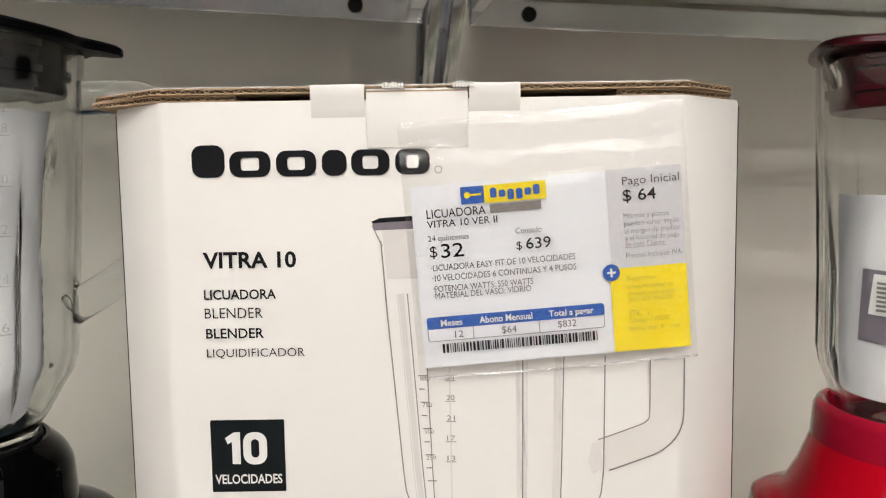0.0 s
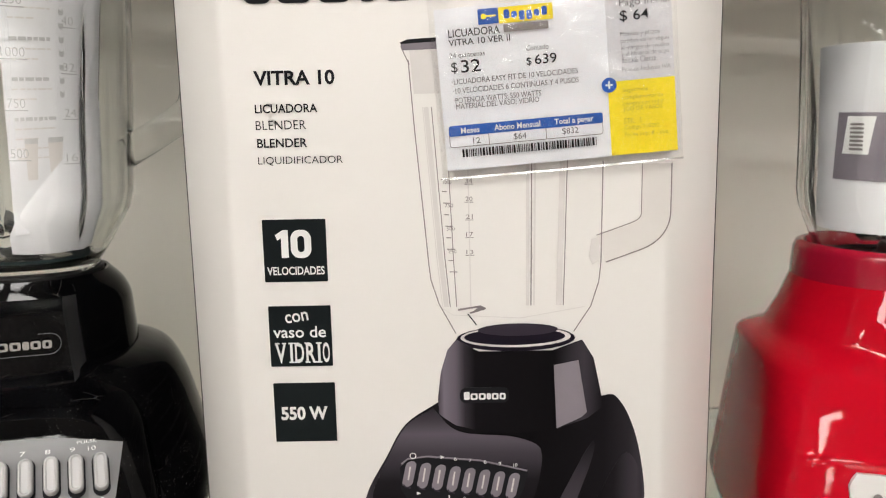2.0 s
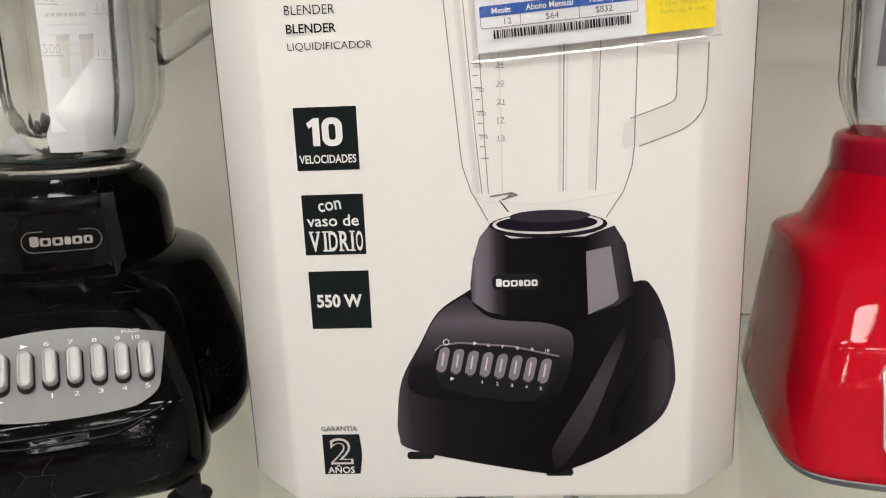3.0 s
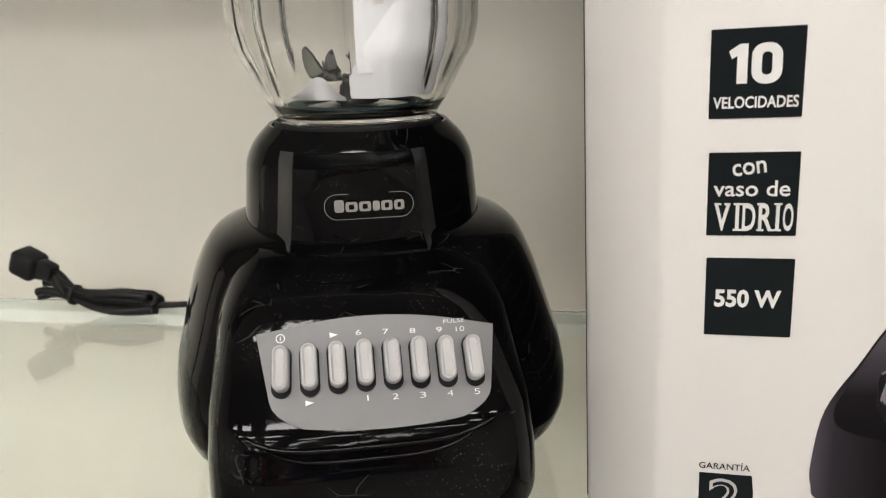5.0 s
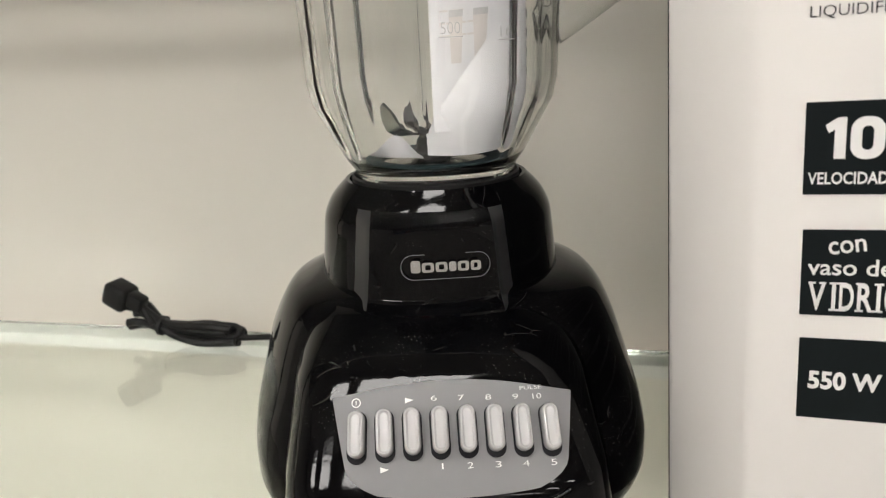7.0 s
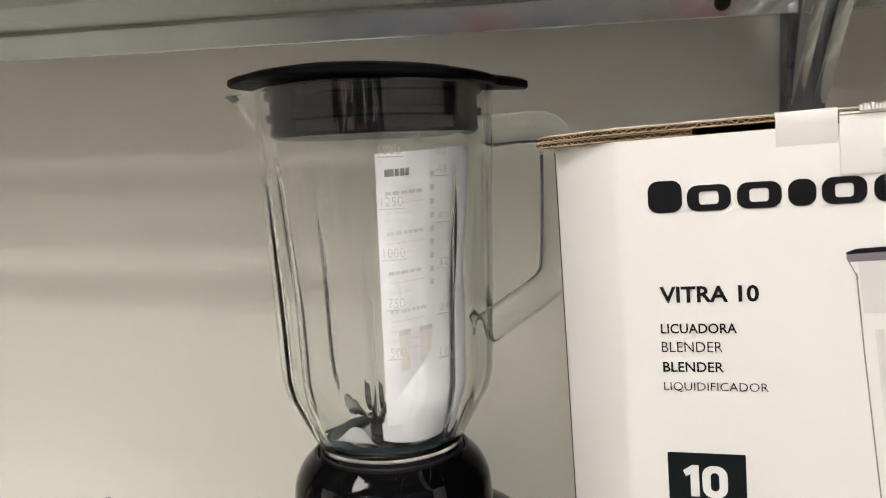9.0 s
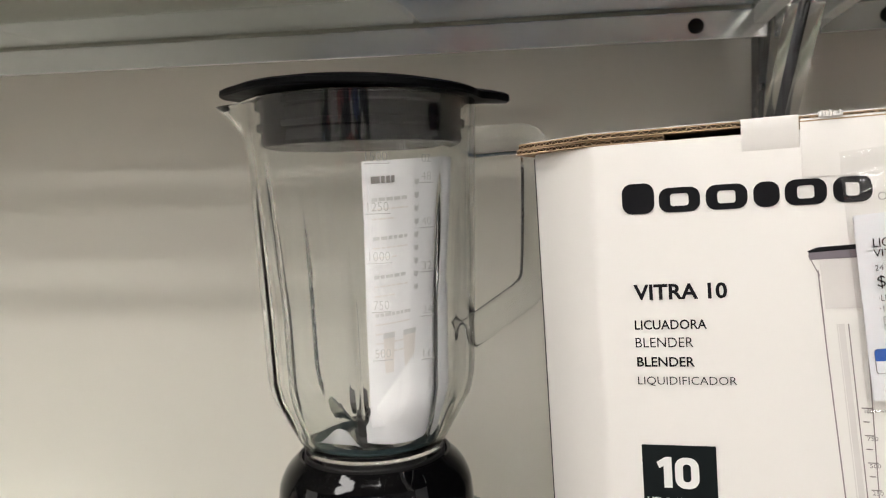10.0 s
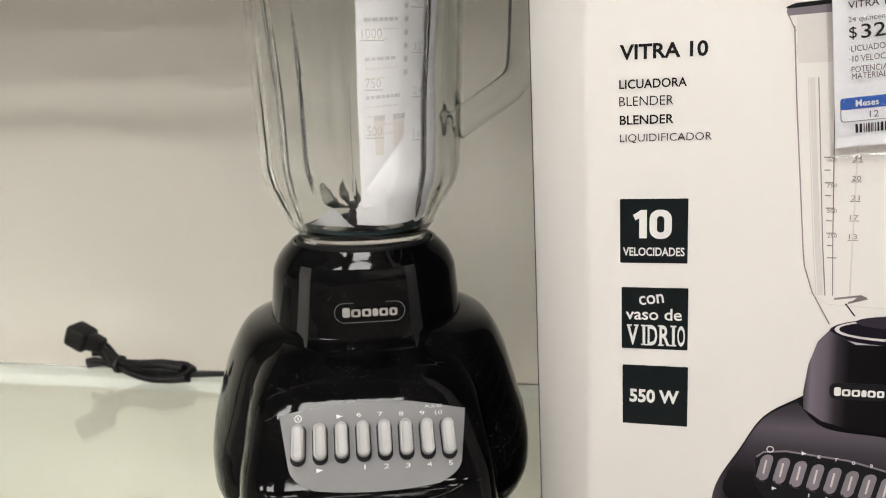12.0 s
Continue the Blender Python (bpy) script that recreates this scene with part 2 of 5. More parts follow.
SATIN = material("satin_black", (0.020, 0.020, 0.021), 0.38, spec=0.55, vary=0.15, scale=60, rough_vary=0.06)
RED = dusty_gloss("red_gloss", (0.50, 0.003, 0.014), 0.05, 0.02, (0.7, 0.2, 0.2), 0.24)
REDLID = material("maroon_lid_plastic", (0.06, 0.002, 0.007), 0.25, vary=0.1, scale=40)
REDDARK = material("dark_red_plastic", (0.36, 0.006, 0.025), 0.16, vary=0.1, scale=40)
RUBBER = material("black_rubber", (0.012, 0.012, 0.012), 0.45, spec=0.22, vary=0.2, scale=80, rough_vary=0.12)
LIDBLACK = material("lid_plastic", (0.003, 0.003, 0.0035), 0.42, spec=0.04, rough_vary=0.1, scale=60, bump=0.05, bump_scale=600)
PANEL = material("control_panel", (0.195, 0.192, 0.197), 0.45, vary=0.06, scale=120, rough_vary=0.08)
BUTTON = material("silver_button", (0.48, 0.475, 0.47), 0.22, vary=0.05, scale=90, coat=0.3)
PANELWHITE = material("pale_panel", (0.62, 0.60, 0.58), 0.35, vary=0.04, scale=60)
TRIMGREY = material("grey_trim", (0.17, 0.175, 0.19), 0.4, vary=0.08, scale=60)
LEAFLET = material("leaflet_paper", (0.70, 0.69, 0.70), 0.6, vary=0.03, scale=40, bump=0.1, bump_scale=60)
SKIRT = material("skirt_plastic", (0.003, 0.003, 0.0035), 0.22, spec=0.05, rough_vary=0.06, scale=50)
GASKET = material("gasket_rubber", (0.016, 0.026, 0.028), 0.6, spec=0.08, vary=0.2, scale=60)
LAMPGLOW = glow("lamp_diffuser", LAMP_COLOR, LAMP)
FRAMEWHITE = material("white_frame", (0.75, 0.75, 0.74), 0.5, vary=0.03, scale=20)


# ---- mesh helpers ----
def mesh_object(name, bm, mat, parent=None, label="", smooth=40, matrix=None):
    me = bpy.data.meshes.new(name)
    bmesh.ops.recalc_face_normals(bm, faces=bm.faces)
    bm.to_mesh(me)
    bm.free()
    me.materials.append(mat)
    if smooth:
        me.shade_smooth()
        me.set_sharp_from_angle(angle=radians(smooth))
    ob = new(name, me)
    if parent is not None:
        ob.parent = parent
    if matrix is not None:
        ob.matrix_basis = matrix
    if label:
        ob["label"] = label
    return ob


def part(name, bm, mat, parent, label="", smooth=40, matrix=None):
    return mesh_object(name, bm, mat, parent, label, smooth, matrix)


def thing(name, m, label, category, group="", kind=""):
    ob = new(name)
    ob.empty_display_size = 0.05
    ob.matrix_basis = m
    return tagged(ob, label, category, group, kind)


def add_box(bm, x0, x1, y0, y1, z0, z1, bevel=0.0, seg=2):
    r = bmesh.ops.create_cube(bm, size=1)
    for v in r["verts"]:
        v.co = Vector((x0 + (v.co.x + 0.5) * (x1 - x0), y0 + (v.co.y + 0.5) * (y1 - y0), z0 + (v.co.z + 0.5) * (z1 - z0)))
    if bevel:
        es = {e for v in r["verts"] for e in v.link_edges}
        bmesh.ops.bevel(bm, geom=list(es), offset=bevel, segments=seg, affect="EDGES", profile=0.5)


def box_bm(*a, **k):
    bm = bmesh.new()
    add_box(bm, *a, **k)
    return bm


def loft(bm, rings, close_first=True, close_last=True, cyclic=True):
    rows = [[bm.verts.new(p) for p in r] for r in rings]
    n = len(rows[0])
    for a, b in zip(rows, rows[1:]):
        for i in range(n if cyclic else n - 1):
            j = (i + 1) % n
            bm.faces.new((a[i], a[j], b[j], b[i]))
    if close_first:
        bm.faces.new(rows[0][::-1])
    if close_last:
        bm.faces.new(rows[-1])
    return rows


def lathe(bm, profile, seg=48, closed=False):
    """profile: (radius, z) pairs."""
    rings = [[(r * math.cos(2 * math.pi * i / seg), r * math.sin(2 * math.pi * i / seg), z) for i in range(seg)] for r, z in profile]
    loft(bm, rings, not closed, not closed)
    return bm


def smooth_path(points, n=8):
    """A Catmull-Rom curve through the points."""
    p = [Vector(q) for q in points]
    p = [2 * p[0] - p[1]] + p + [2 * p[-1] - p[-2]]
    out = []
    for i in range(1, len(p) - 2):
        for k in range(n):
            t = k / n
            out.append(0.5 * ((2 * p[i]) + (p[i + 1] - p[i - 1]) * t + (2 * p[i - 1] - 5 * p[i] + 4 * p[i + 1] - p[i + 2]) * t * t
                              + (3 * p[i] - p[i - 1] - 3 * p[i + 1] + p[i + 2]) * t ** 3))
    out.append(p[-2])
    return out


def tube(bm, path, rx, ry=None, seg=12, power=1.0, up=(0, 0, 1)):
    ry = ry or rx
    rings = []
    for i, c in enumerate(path):
        d = (path[min(i + 1, len(path) - 1)] - path[max(i - 1, 0)]).normalized()
        side = d.cross(Vector(up))
        side = side.normalized() if side.length > 1e-4 else Vector((1, 0, 0))
        nor = side.cross(d)
        ring = []
        for k in range(seg):
            a = 2 * math.pi * k / seg
            ca, sa = math.cos(a), math.sin(a)
            ring.append(c + side * (rx * math.copysign(abs(ca) ** power, ca)) + nor * (ry * math.copysign(abs(sa) ** power, sa)))
        rings.append(ring)
    loft(bm, rings)
    return bm


def slab(points, z0, z1, m=None):
    """A flat polygon (x, y) with thickness."""
    bm = bmesh.new()
    loft(bm, [[(x, y, z0) for x, y in points], [(x, y, z1) for x, y in points]])
    if m is not None:
        bm.transform(m)
    return bm


def round_rect(x0, x1, y0, y1, r, n=5):
    pts = []
    for cx, cy, a0 in ((x1 - r, y1 - r, 0), (x0 + r, y1 - r, 90), (x0 + r, y0 + r, 180), (x1 - r, y0 + r, 270)):
        for i in range(n + 1):
            a = radians(a0 + 90 * i / n)
            pts.append((cx + r * math.cos(a), cy + r * math.sin(a)))
    return pts


UPRIGHT = Matrix(((1, 0, 0, 0), (0, 0, -1, 0), (0, 1, 0, 0), (0, 0, 0, 1)))   # x, y of a sheet to x, z; its face to -y


def text_mesh(words, width=None, height=None, weight=0.0, spacing=1.0):
    """Words as a flat mesh whose lower left corner is at 0, 0, stretched to the width and height in metres."""
    cu = bpy.data.curves.new("words", "FONT")
    cu.body, cu.size, cu.offset, cu.space_character, cu.resolution_u = words, 1.0, weight, spacing, 3
    ob = bpy.data.objects.new("words", cu)
    scene.collection.objects.link(ob)
    bpy.context.view_layer.update()
    me = bpy.data.meshes.new_from_object(ob.evaluated_get(bpy.context.evaluated_depsgraph_get()))
    bpy.data.objects.remove(ob)
    co = np.empty(len(me.vertices) * 3)
    me.vertices.foreach_get("co", co)
    co = co.reshape(-1, 3)
    lo, hi = co.min(0), co.max(0)
    s = (hi - lo)
    sx = (width / s[0]) if width else height / s[1]
    sy = (height / s[1]) if height else sx
    co[:, 0], co[:, 1], co[:, 2] = (co[:, 0] - lo[0]) * sx, (co[:, 1] - lo[1]) * sy, 0
    me.vertices.foreach_set("co", co.ravel())
    return me


def print_words(words, x, z, mat, parent, width=None, height=None, weight=0.0, y=-0.0004, name="printed_words", spacing=1.0, turn=0.0, base=None):
    me = text_mesh(words, width, height, weight, spacing)
    me.transform((base or Matrix.Identity(4)) @ Matrix.Translation((x, y, z)) @ Matrix.Rotation(radians(-turn), 4, "Y") @ UPRIGHT)
    me.materials.append(mat)
    ob = new(name, me)
    ob.parent = parent
    return ob


def print_shape(points, mat, parent, name, y=-0.0003, depth=0.0002, label=""):
    return part(name, slab(points, -y - depth, -y, UPRIGHT), mat, parent, label, smooth=0)


def stroke(points, width):
    """A closed outline round an open line of (x, y) points."""
    left, right = [], []
    for i, p in enumerate(points):
        a, b = points[max(i - 1, 0)], points[min(i + 1, len(points) - 1)]
        dx, dy = b[0] - a[0], b[1] - a[1]
        k = math.hypot(dx, dy) or 1
        left.append((p[0] - dy / k * width / 2, p[1] + dx / k * width / 2))
        right.append((p[0] + dy / k * width / 2, p[1] - dx / k * width / 2))
    return left + right[::-1]


def emblem(x, z, w, h, mat, parent, y, thick=0.0002, name="emblem_block", base=None):
    """A row of six plain rounded blocks that stands for a maker's mark."""
    u = w / 26.0
    spans = ((0.0, 3.6), (4.1, 8.6), (9.2, 13.6), (14.2, 16.9), (17.4, 21.6), (22.2, 26.0))
    for i, (a, b) in enumerate(spans):
        top = z + h * (1.0 if i == 0 else 0.80)
        bm = bmesh.new()
        outer = round_rect(x + a * u, x + b * u, z, top, min(u * 1.1, (b - a) * u * 0.4))
        if i in (1, 2, 4, 5):
            k = 1.25 * u
            inner = round_rect(x + a * u + k, x + b * u - k, z + h * 0.2, top - h * 0.2, u * 0.35)
            o1 = [bm.verts.new((px, y, pz)) for px, pz in outer]
            i1 = [bm.verts.new((px, y, pz)) for px, pz in inner]
            n = len(o1)
            for j in range(n):
                bm.faces.new((o1[j], o1[(j + 1) % n], i1[(j + 1) % n], i1[j]))
        else:
            bm.faces.new([bm.verts.new((px, y, pz)) for px, pz in outer])
        if base is not None:
            bm.transform(base)
        part(name, bm, mat, parent, smooth=0)


# ---- the setting ----
def setting(name, mat, *a):
    return tagged(mesh_object(name, box_bm(*a), mat, smooth=0), kind="structure")


tagged(setting("floor", FLOOR, -4.2, 4.2, -9.7, 0.9, -0.1, 0.0), "pale polished store floor")
tagged(setting("ceiling", CEIL, -4.2, 4.2, -9.7, 0.9, 2.95, 3.05), "matt off-white store ceiling")
tagged(setting("wall_back", WALL, -4.0, 4.0, WALL_Y, WALL_Y + 0.03, 0.0, 2.95), "cream painted back panel behind the shelves")
tagged(setting("deck", DECK, -1.3, 1.4, -0.10, WALL_Y - 0.002, 0.78, 0.80), "cream painted lower deck of the shelving, darkened for shade")
# unseen walls added to close the room, toned for bounce and reflections
setting("wall_front", GOODS, -4.2, 4.2, -9.7, -9.6, 0.0, 2.95)
setting("wall_left", SIDEWALL, -4.2, -4.1, -9.6, 0.33, 0.0, 2.95)
setting("wall_right", SIDEWALL, 4.1, 4.2, -9.6, 0.33, 0.0, 2.95)

# ceiling lamps in rows along the aisle; the two farthest are added as frontal fill
lamp = thing("ceiling_light", pose(-2.4, -2.1, 2.95), "long white ceiling light panel, switched on", "ceiling light", "ceiling lights")
bm = bmesh.new()
for s in (-1, 1):
    add_box(bm, -0.32, 0.32, s * 0.143 - 0.012, s * 0.143 + 0.012, -0.03, 0, 0.003)
    add_box(bm, s * 0.31 - 0.012, s * 0.31 + 0.012, -0.13, 0.13, -0.03, 0, 0.003)
part("frame", bm, FRAMEWHITE, lamp)
part("diffuser", box_bm(-0.297, 0.297, -0.13, 0.13, -0.02, -0.01), LAMPGLOW, lamp, "glowing white diffuser", smooth=0)
for row, y in enumerate((-2.1, -3.7, -5.3, -6.9, -8.5)):
    for col, x in enumerate((-2.4, -1.2, 0.0, 1.2, 2.4)):
        if row or col:
            copy_thing(lamp, pose(x, y, 2.95))
for x in (-0.85, 0.0):
    copy_thing(lamp, pose(x, -0.95, 2.95))


# ---- shelving ----
SPLIT = 0.116
LEAN = 0.85            # the upper bay beside the upright rises a little towards its far end


def rest(x, top):
    """Where a shelf lies: the upper one of the bay at x below SPLIT is not quite level."""
    if top == UPPER and x < SPLIT:
        return pose(SPLIT, 0, top, 0, LEAN, 0) @ pose(-SPLIT, 0, 0)
    return pose(0, 0, top)


def shelf_glass(name, x0, x1, top, label):
    g = thing(name, rest(x0, top), label, "glass shelf", "glass shelves")
    pane = part("pane", box_bm(x0, x1, FRONT_Y + 0.001, BACK_Y - 0.001, -0.008, 0.0, bevel=0.001), SHELFGLASS, g, smooth=0)
    pane.visible_shadow = False
    for y0, y1 in ((FRONT_Y, FRONT_Y + 0.0009), (BACK_Y - 0.0009, BACK_Y)):
        edge = part("polished_edge", box_bm(x0, x1, y0, y1, -0.0072, -0.0008), EDGEGLASS if y0 == FRONT_Y else EDGEDARK, g, "greenish polished glass edge", smooth=0)
        edge.visible_shadow = False
    return g


def shelf_frame(x0, x1, top, inner):
    """A chromed frame under the glass: a front and a back rail with bolts, and side bars. inner: the end at the upright."""
    fr = thing("metal_shelf_support", rest(x0, top), "chromed steel shelf support with bolted back rail", "shelf support", "shelf supports")
    bm = bmesh.new()
    add_box(bm, x0, x1, FRONT_Y - 0.004, FRONT_Y - 0.001, -0.022, 0.0005, 0.001)
    add_box(bm, x0, x1, FRONT_Y - 0.001, FRONT_Y + 0.010, -0.011, -0.0085, 0.001)
    part("front_rail", bm, CHROME, fr, smooth=0)
    bm = bmesh.new()
    add_box(bm, x0, x1, 0.266, 0.269, -0.030 if top != SHELF else -0.020, -0.0095, 0.0008)
    add_box(bm, x0, x1, 0.269, 0.286, -0.013, -0.0095, 0.0008)
    part("back_rail", bm, WHITEMETAL if top == SHELF else CHROME, fr, smooth=0)
    for end in (x0, x1):
        a, b = (end, end + 0.010) if end == x0 else (end - 0.010, end)
        part("side_bar", box_bm(a, b, FRONT_Y + 0.012, 0.265, -0.020, -0.0085, bevel=0.001), WHITEMETAL, fr, "white painted side bar", smooth=0)
    for k in range(1, 2 if inner == x1 else 6):
        bx = inner + (x1 - x0) * (k - 0.86) * 0.26 * (-1 if inner == x1 else 1)
        bm = bmesh.new()
        lathe(bm, [(0.0056, 0), (0.0056, 0.0012), (0.0042, 0.002)], 20)
        bm.transform(Matrix.Translation((bx, 0.266, -0.020)) @ Matrix.Rotation(radians(90), 4, "X"))
        part("bolt", bm, RUBBER, fr, "dark round bolt head")
    return fr


for top in (SHELF, UPPER):
    shelf_glass("glass_shelf", -1.25, SPLIT - 0.008, top, "clear glass shelf with greenish polished edge")
    shelf_glass("glass_shelf", SPLIT + 0.026, 1.35, top, "clear glass shelf with greenish polished edge")
    shelf_frame(-1.25, SPLIT - 0.008, top, SPLIT - 0.008)
    shelf_frame(SPLIT + 0.026, 1.35, top, SPLIT + 0.026)


def upright(x):
    up = thing("shelf_upright", pose(x, 0, 0), "dark steel shelf upright with chromed brackets", "shelf upright", "shelf uprights")
    bm = bmesh.new()
    add_box(bm, -0.008, 0.018, 0.300, WALL_Y - 0.001, 0.0, 2.1, 0.002)
    part("post", bm, DARKSTEEL, up, smooth=0)
    for top in (SHELF, UPPER):
        pts = [(0.298, top - 0.090), (0.298, top - 0.034), (0.262, top - 0.010), (0.222, top - 0.010), (0.222, top - 0.018)]
        for x0, x1 in ((-0.0065, 0.0010), (0.0080, 0.0175)):
            bm = bmesh.new()
            loft(bm, [[(sx, y, z) for y, z in pts] for sx in (x0, x1)])
            bmesh.ops.bevel(bm, geom=list(bm.edges), offset=0.0008, segments=2, affect="EDGES", profile=0.5)
            part("bracket", bm, CHROME, up, "chromed cantilever bracket", smooth=30)
    return up


upright(SPLIT)
upright(-1.26)
upright(1.36)


def product_carton(x0, x1, y0, y1, h, color, name, label):
    ob = thing("product_carton", rest(x0, UPPER) @ pose((x0 + x1) / 2, (y0 + y1) / 2, 0), label, "carton", "cartons on the upper shelf")
    w, d = (x1 - x0) / 2, (y1 - y0) / 2
    mat = material(name, color, 0.45, vary=0.08, scale=15)
    part("body", box_bm(-w, w, -d, d, 0.0005, h, bevel=0.002), mat, ob, smooth=0)
    part("lid_flap", box_bm(-w + 0.004, w - 0.004, -d + 0.004, d - 0.004, h, h + 0.0015), mat, ob)
    return ob


# made-up cartons, sized so that they block the lamps from the upper wall
for i, (x0, x1, y0, y1, h, c, n, l) in enumerate((
        (-1.2, -0.86, 0.0, 0.24, 0.20, (0.55, 0.53, 0.5), "carton_a", "pale grey carton added on the upper glass shelf to shade the wall"),
        (-0.85, -0.465, 0.0, 0.27, 0.21, (0.62, 0.60, 0.57), "carton_b", "off-white carton added on the upper glass shelf to shade the wall"),
        (-0.46, -0.15, 0.0, 0.27, 0.20, (0.50, 0.51, 0.50), "carton_c", "grey carton added on the upper glass shelf to shade the wall"),
        (-0.145, 0.098, 0.0, 0.27, 0.22, (0.12, 0.22, 0.42), "carton_d", "blue carton on the upper glass shelf, sized to shade the wall"),
        (0.146, 0.45, 0.0, 0.27, 0.25, (0.50, 0.44, 0.36), "carton_e", "tan carton added on the upper glass shelf to shade the wall"),
        (0.455, 0.85, 0.0, 0.27, 0.24, (0.55, 0.53, 0.50), "carton_f", "pale carton added on the upper glass shelf to shade the wall"),
        (0.86, 1.25, 0.0, 0.22, 0.12, (0.55, 0.53, 0.50), "carton_g", "pale carton added on the upper glass shelf to shade the wall"))):
    product_carton(x0, x1, y0, y1, h, c, n, l)


# ---- the carton of the blender ----
BOX = pose(0, 0, 1.4, 0, 0, -7.0) @ pose(0, 0, 0, 0, -2.0, 0)
XL, XR, ZB, ZT = -0.0150, 0.1885, -0.2035, 0.1258     # front face
CH, DEPTH = 0.029, 0.215                              # bevelled corners, depth
carton = thing("appliance_carton", BOX, "white cardboard appliance box with printed front, standing on glass", "cardboard box")
foot = [(XL, 0), (XR, 0), (XR + CH + 0.003, CH), (XR + CH + 0.003, DEPTH - CH), (XR, DEPTH), (XL, DEPTH), (XL - CH, DEPTH - CH), (XL - CH, CH)]
outline = []
for i, (px, py) in enumerate(foot):
    for q in (foot[i - 1], foot[(i + 1) % len(foot)]):
        dx, dy = q[0] - px, q[1] - py
        k = 0.0022 / math.hypot(dx, dy)
        outline.append((px + dx * k, py + dy * k))
bm = bmesh.new()
rows = []
for z, inset in ((ZB, 0.0010), (ZB + 0.0015, 0.0), (ZT - 0.002, 0.0), (ZT, 0.0005)):
    cx, cy = (XL + XR) / 2, DEPTH / 2
    rows.append([(px + (cx - px) * inset * 6, py + (cy - py) * inset * 6, z) for px, py in outline])
loft(bm, rows)
part("carton_body", bm, CARD, carton)

# dark printed side with its lines of small print
sx = XL - CH
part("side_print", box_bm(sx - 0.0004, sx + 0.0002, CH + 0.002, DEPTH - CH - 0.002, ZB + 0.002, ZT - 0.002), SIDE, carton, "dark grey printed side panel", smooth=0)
# unseen right side, assumed dark too; it cuts pale reflection in the red blender
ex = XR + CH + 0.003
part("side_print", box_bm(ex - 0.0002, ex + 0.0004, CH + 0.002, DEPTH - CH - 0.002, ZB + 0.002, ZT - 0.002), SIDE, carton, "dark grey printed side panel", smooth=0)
rng = random.Random(4)
for i in range(26):
    if i % 6 == 5:
        continue
    z = 0.088 - i * 0.0098
    bm = bmesh.new()
    y = CH + 0.024
    end = y + 0.030 + 0.045 * rng.random()
    while y < end:
        w = 0.002 + 0.006 * rng.random()
        add_box(bm, sx - 0.0007, sx - 0.0005, y, y + w, z, z + (0.0022 if i % 6 == 0 else 0.0015))
        y += w + 0.0014
    tagged(part("side_line", bm, INKSIDE, carton, "line of white small print", smooth=0), kind="stuff")


# top flap: two layers of corrugated board that stick out a little over the front
def corrugated(name, pts, z, label):
    """Two liners with a wavy core between them, along the outline pts."""
    h = 0.0023
    bm = bmesh.new()
    for a, b in ((0.0, 0.0005), (h - 0.0005, h)):
        loft(bm, [[(px, py, z + a) for px, py in pts], [(px, py, z + b) for px, py in pts]])
    ob = part(name, bm, KRAFT, carton, label, smooth=0)
    bm = bmesh.new()
    for (ax, ay), (bx, by) in list(zip(pts, pts[1:]))[:4]:
        n = max(4, int(math.hypot(bx - ax, by - ay) / 0.0008))
        lo = []
        for i in range(n + 1):
            t = i / n
            w = math.sin(i * 1.35)
            lo.append((ax + (bx - ax) * t, ay + (by - ay) * t + 0.0004, z + h / 2 + w * (h / 2 - 0.0005)))
        vs = [(bm.verts.new((x, y, q - 0.00025)), bm.verts.new((x, y, q + 0.00025)), bm.verts.new((x, y + 0.006, q))) for x, y, q in lo]
        for p, q in zip(vs, vs[1:]):
            bm.faces.new((p[0], q[0], q[1], p[1]))
            bm.faces.new((p[1], q[1], q[2], p[2]))
    part("flute", bm, KRAFT, ob, smooth=0)
    return ob


E1 = 0.0009
corrugated("top_flap", [(XL - CH - 0.006, CH + 0.030), (XL - CH - 0.006, CH - 0.004), (XL - 0.002, -E1), (XR + 0.002, -E1), (XR + CH * 0.9, CH * 0.75),
                        (XR + CH * 0.9, DEPTH * 0.8), (XL - CH, DEPTH * 0.8)], ZT + 0.0027, "brown corrugated lid flap edge")
corrugated("inner_flap", [(XL - CH - 0.007, CH + 0.020), (XL - CH - 0.007, CH - 0.005), (XL - 0.001, 0.001), (XL + 0.03, 0.001),
                          (XL + 0.03, DEPTH * 0.5), (XL - CH, DEPTH * 0.5)], ZT + 0.0002, "brown corrugated inner flap edge")
corrugated("inner_flap", [(XR - 0.026, DEPTH * 0.5), (XR - 0.026, 0.001), (XR - 0.002, 0.001), (XR + CH * 0.93, CH * 0.86), (XR + CH * 0.93, DEPTH * 0.5)], ZT + 0.0002, "brown corrugated inner flap edge")
part("lid_liner", slab([(XL - CH - 0.004, CH - 0.002), (XL, -0.001), (XR, -0.001), (XR + CH * 0.9, CH), (XR + CH * 0.9, DEPTH * 0.8), (XL - CH, DEPTH * 0.8)],
                       ZT + 0.0051, ZT + 0.0055), CARD, carton, smooth=0)
# tuck tongue and the two white locking tabs on the front
part("tuck_tongue", box_bm(0.0655, 0.1048, -0.0008, -0.0001, 0.1072, ZT + 0.004, bevel=0.0004), CARD, carton, "white tuck-in tongue of the lid")
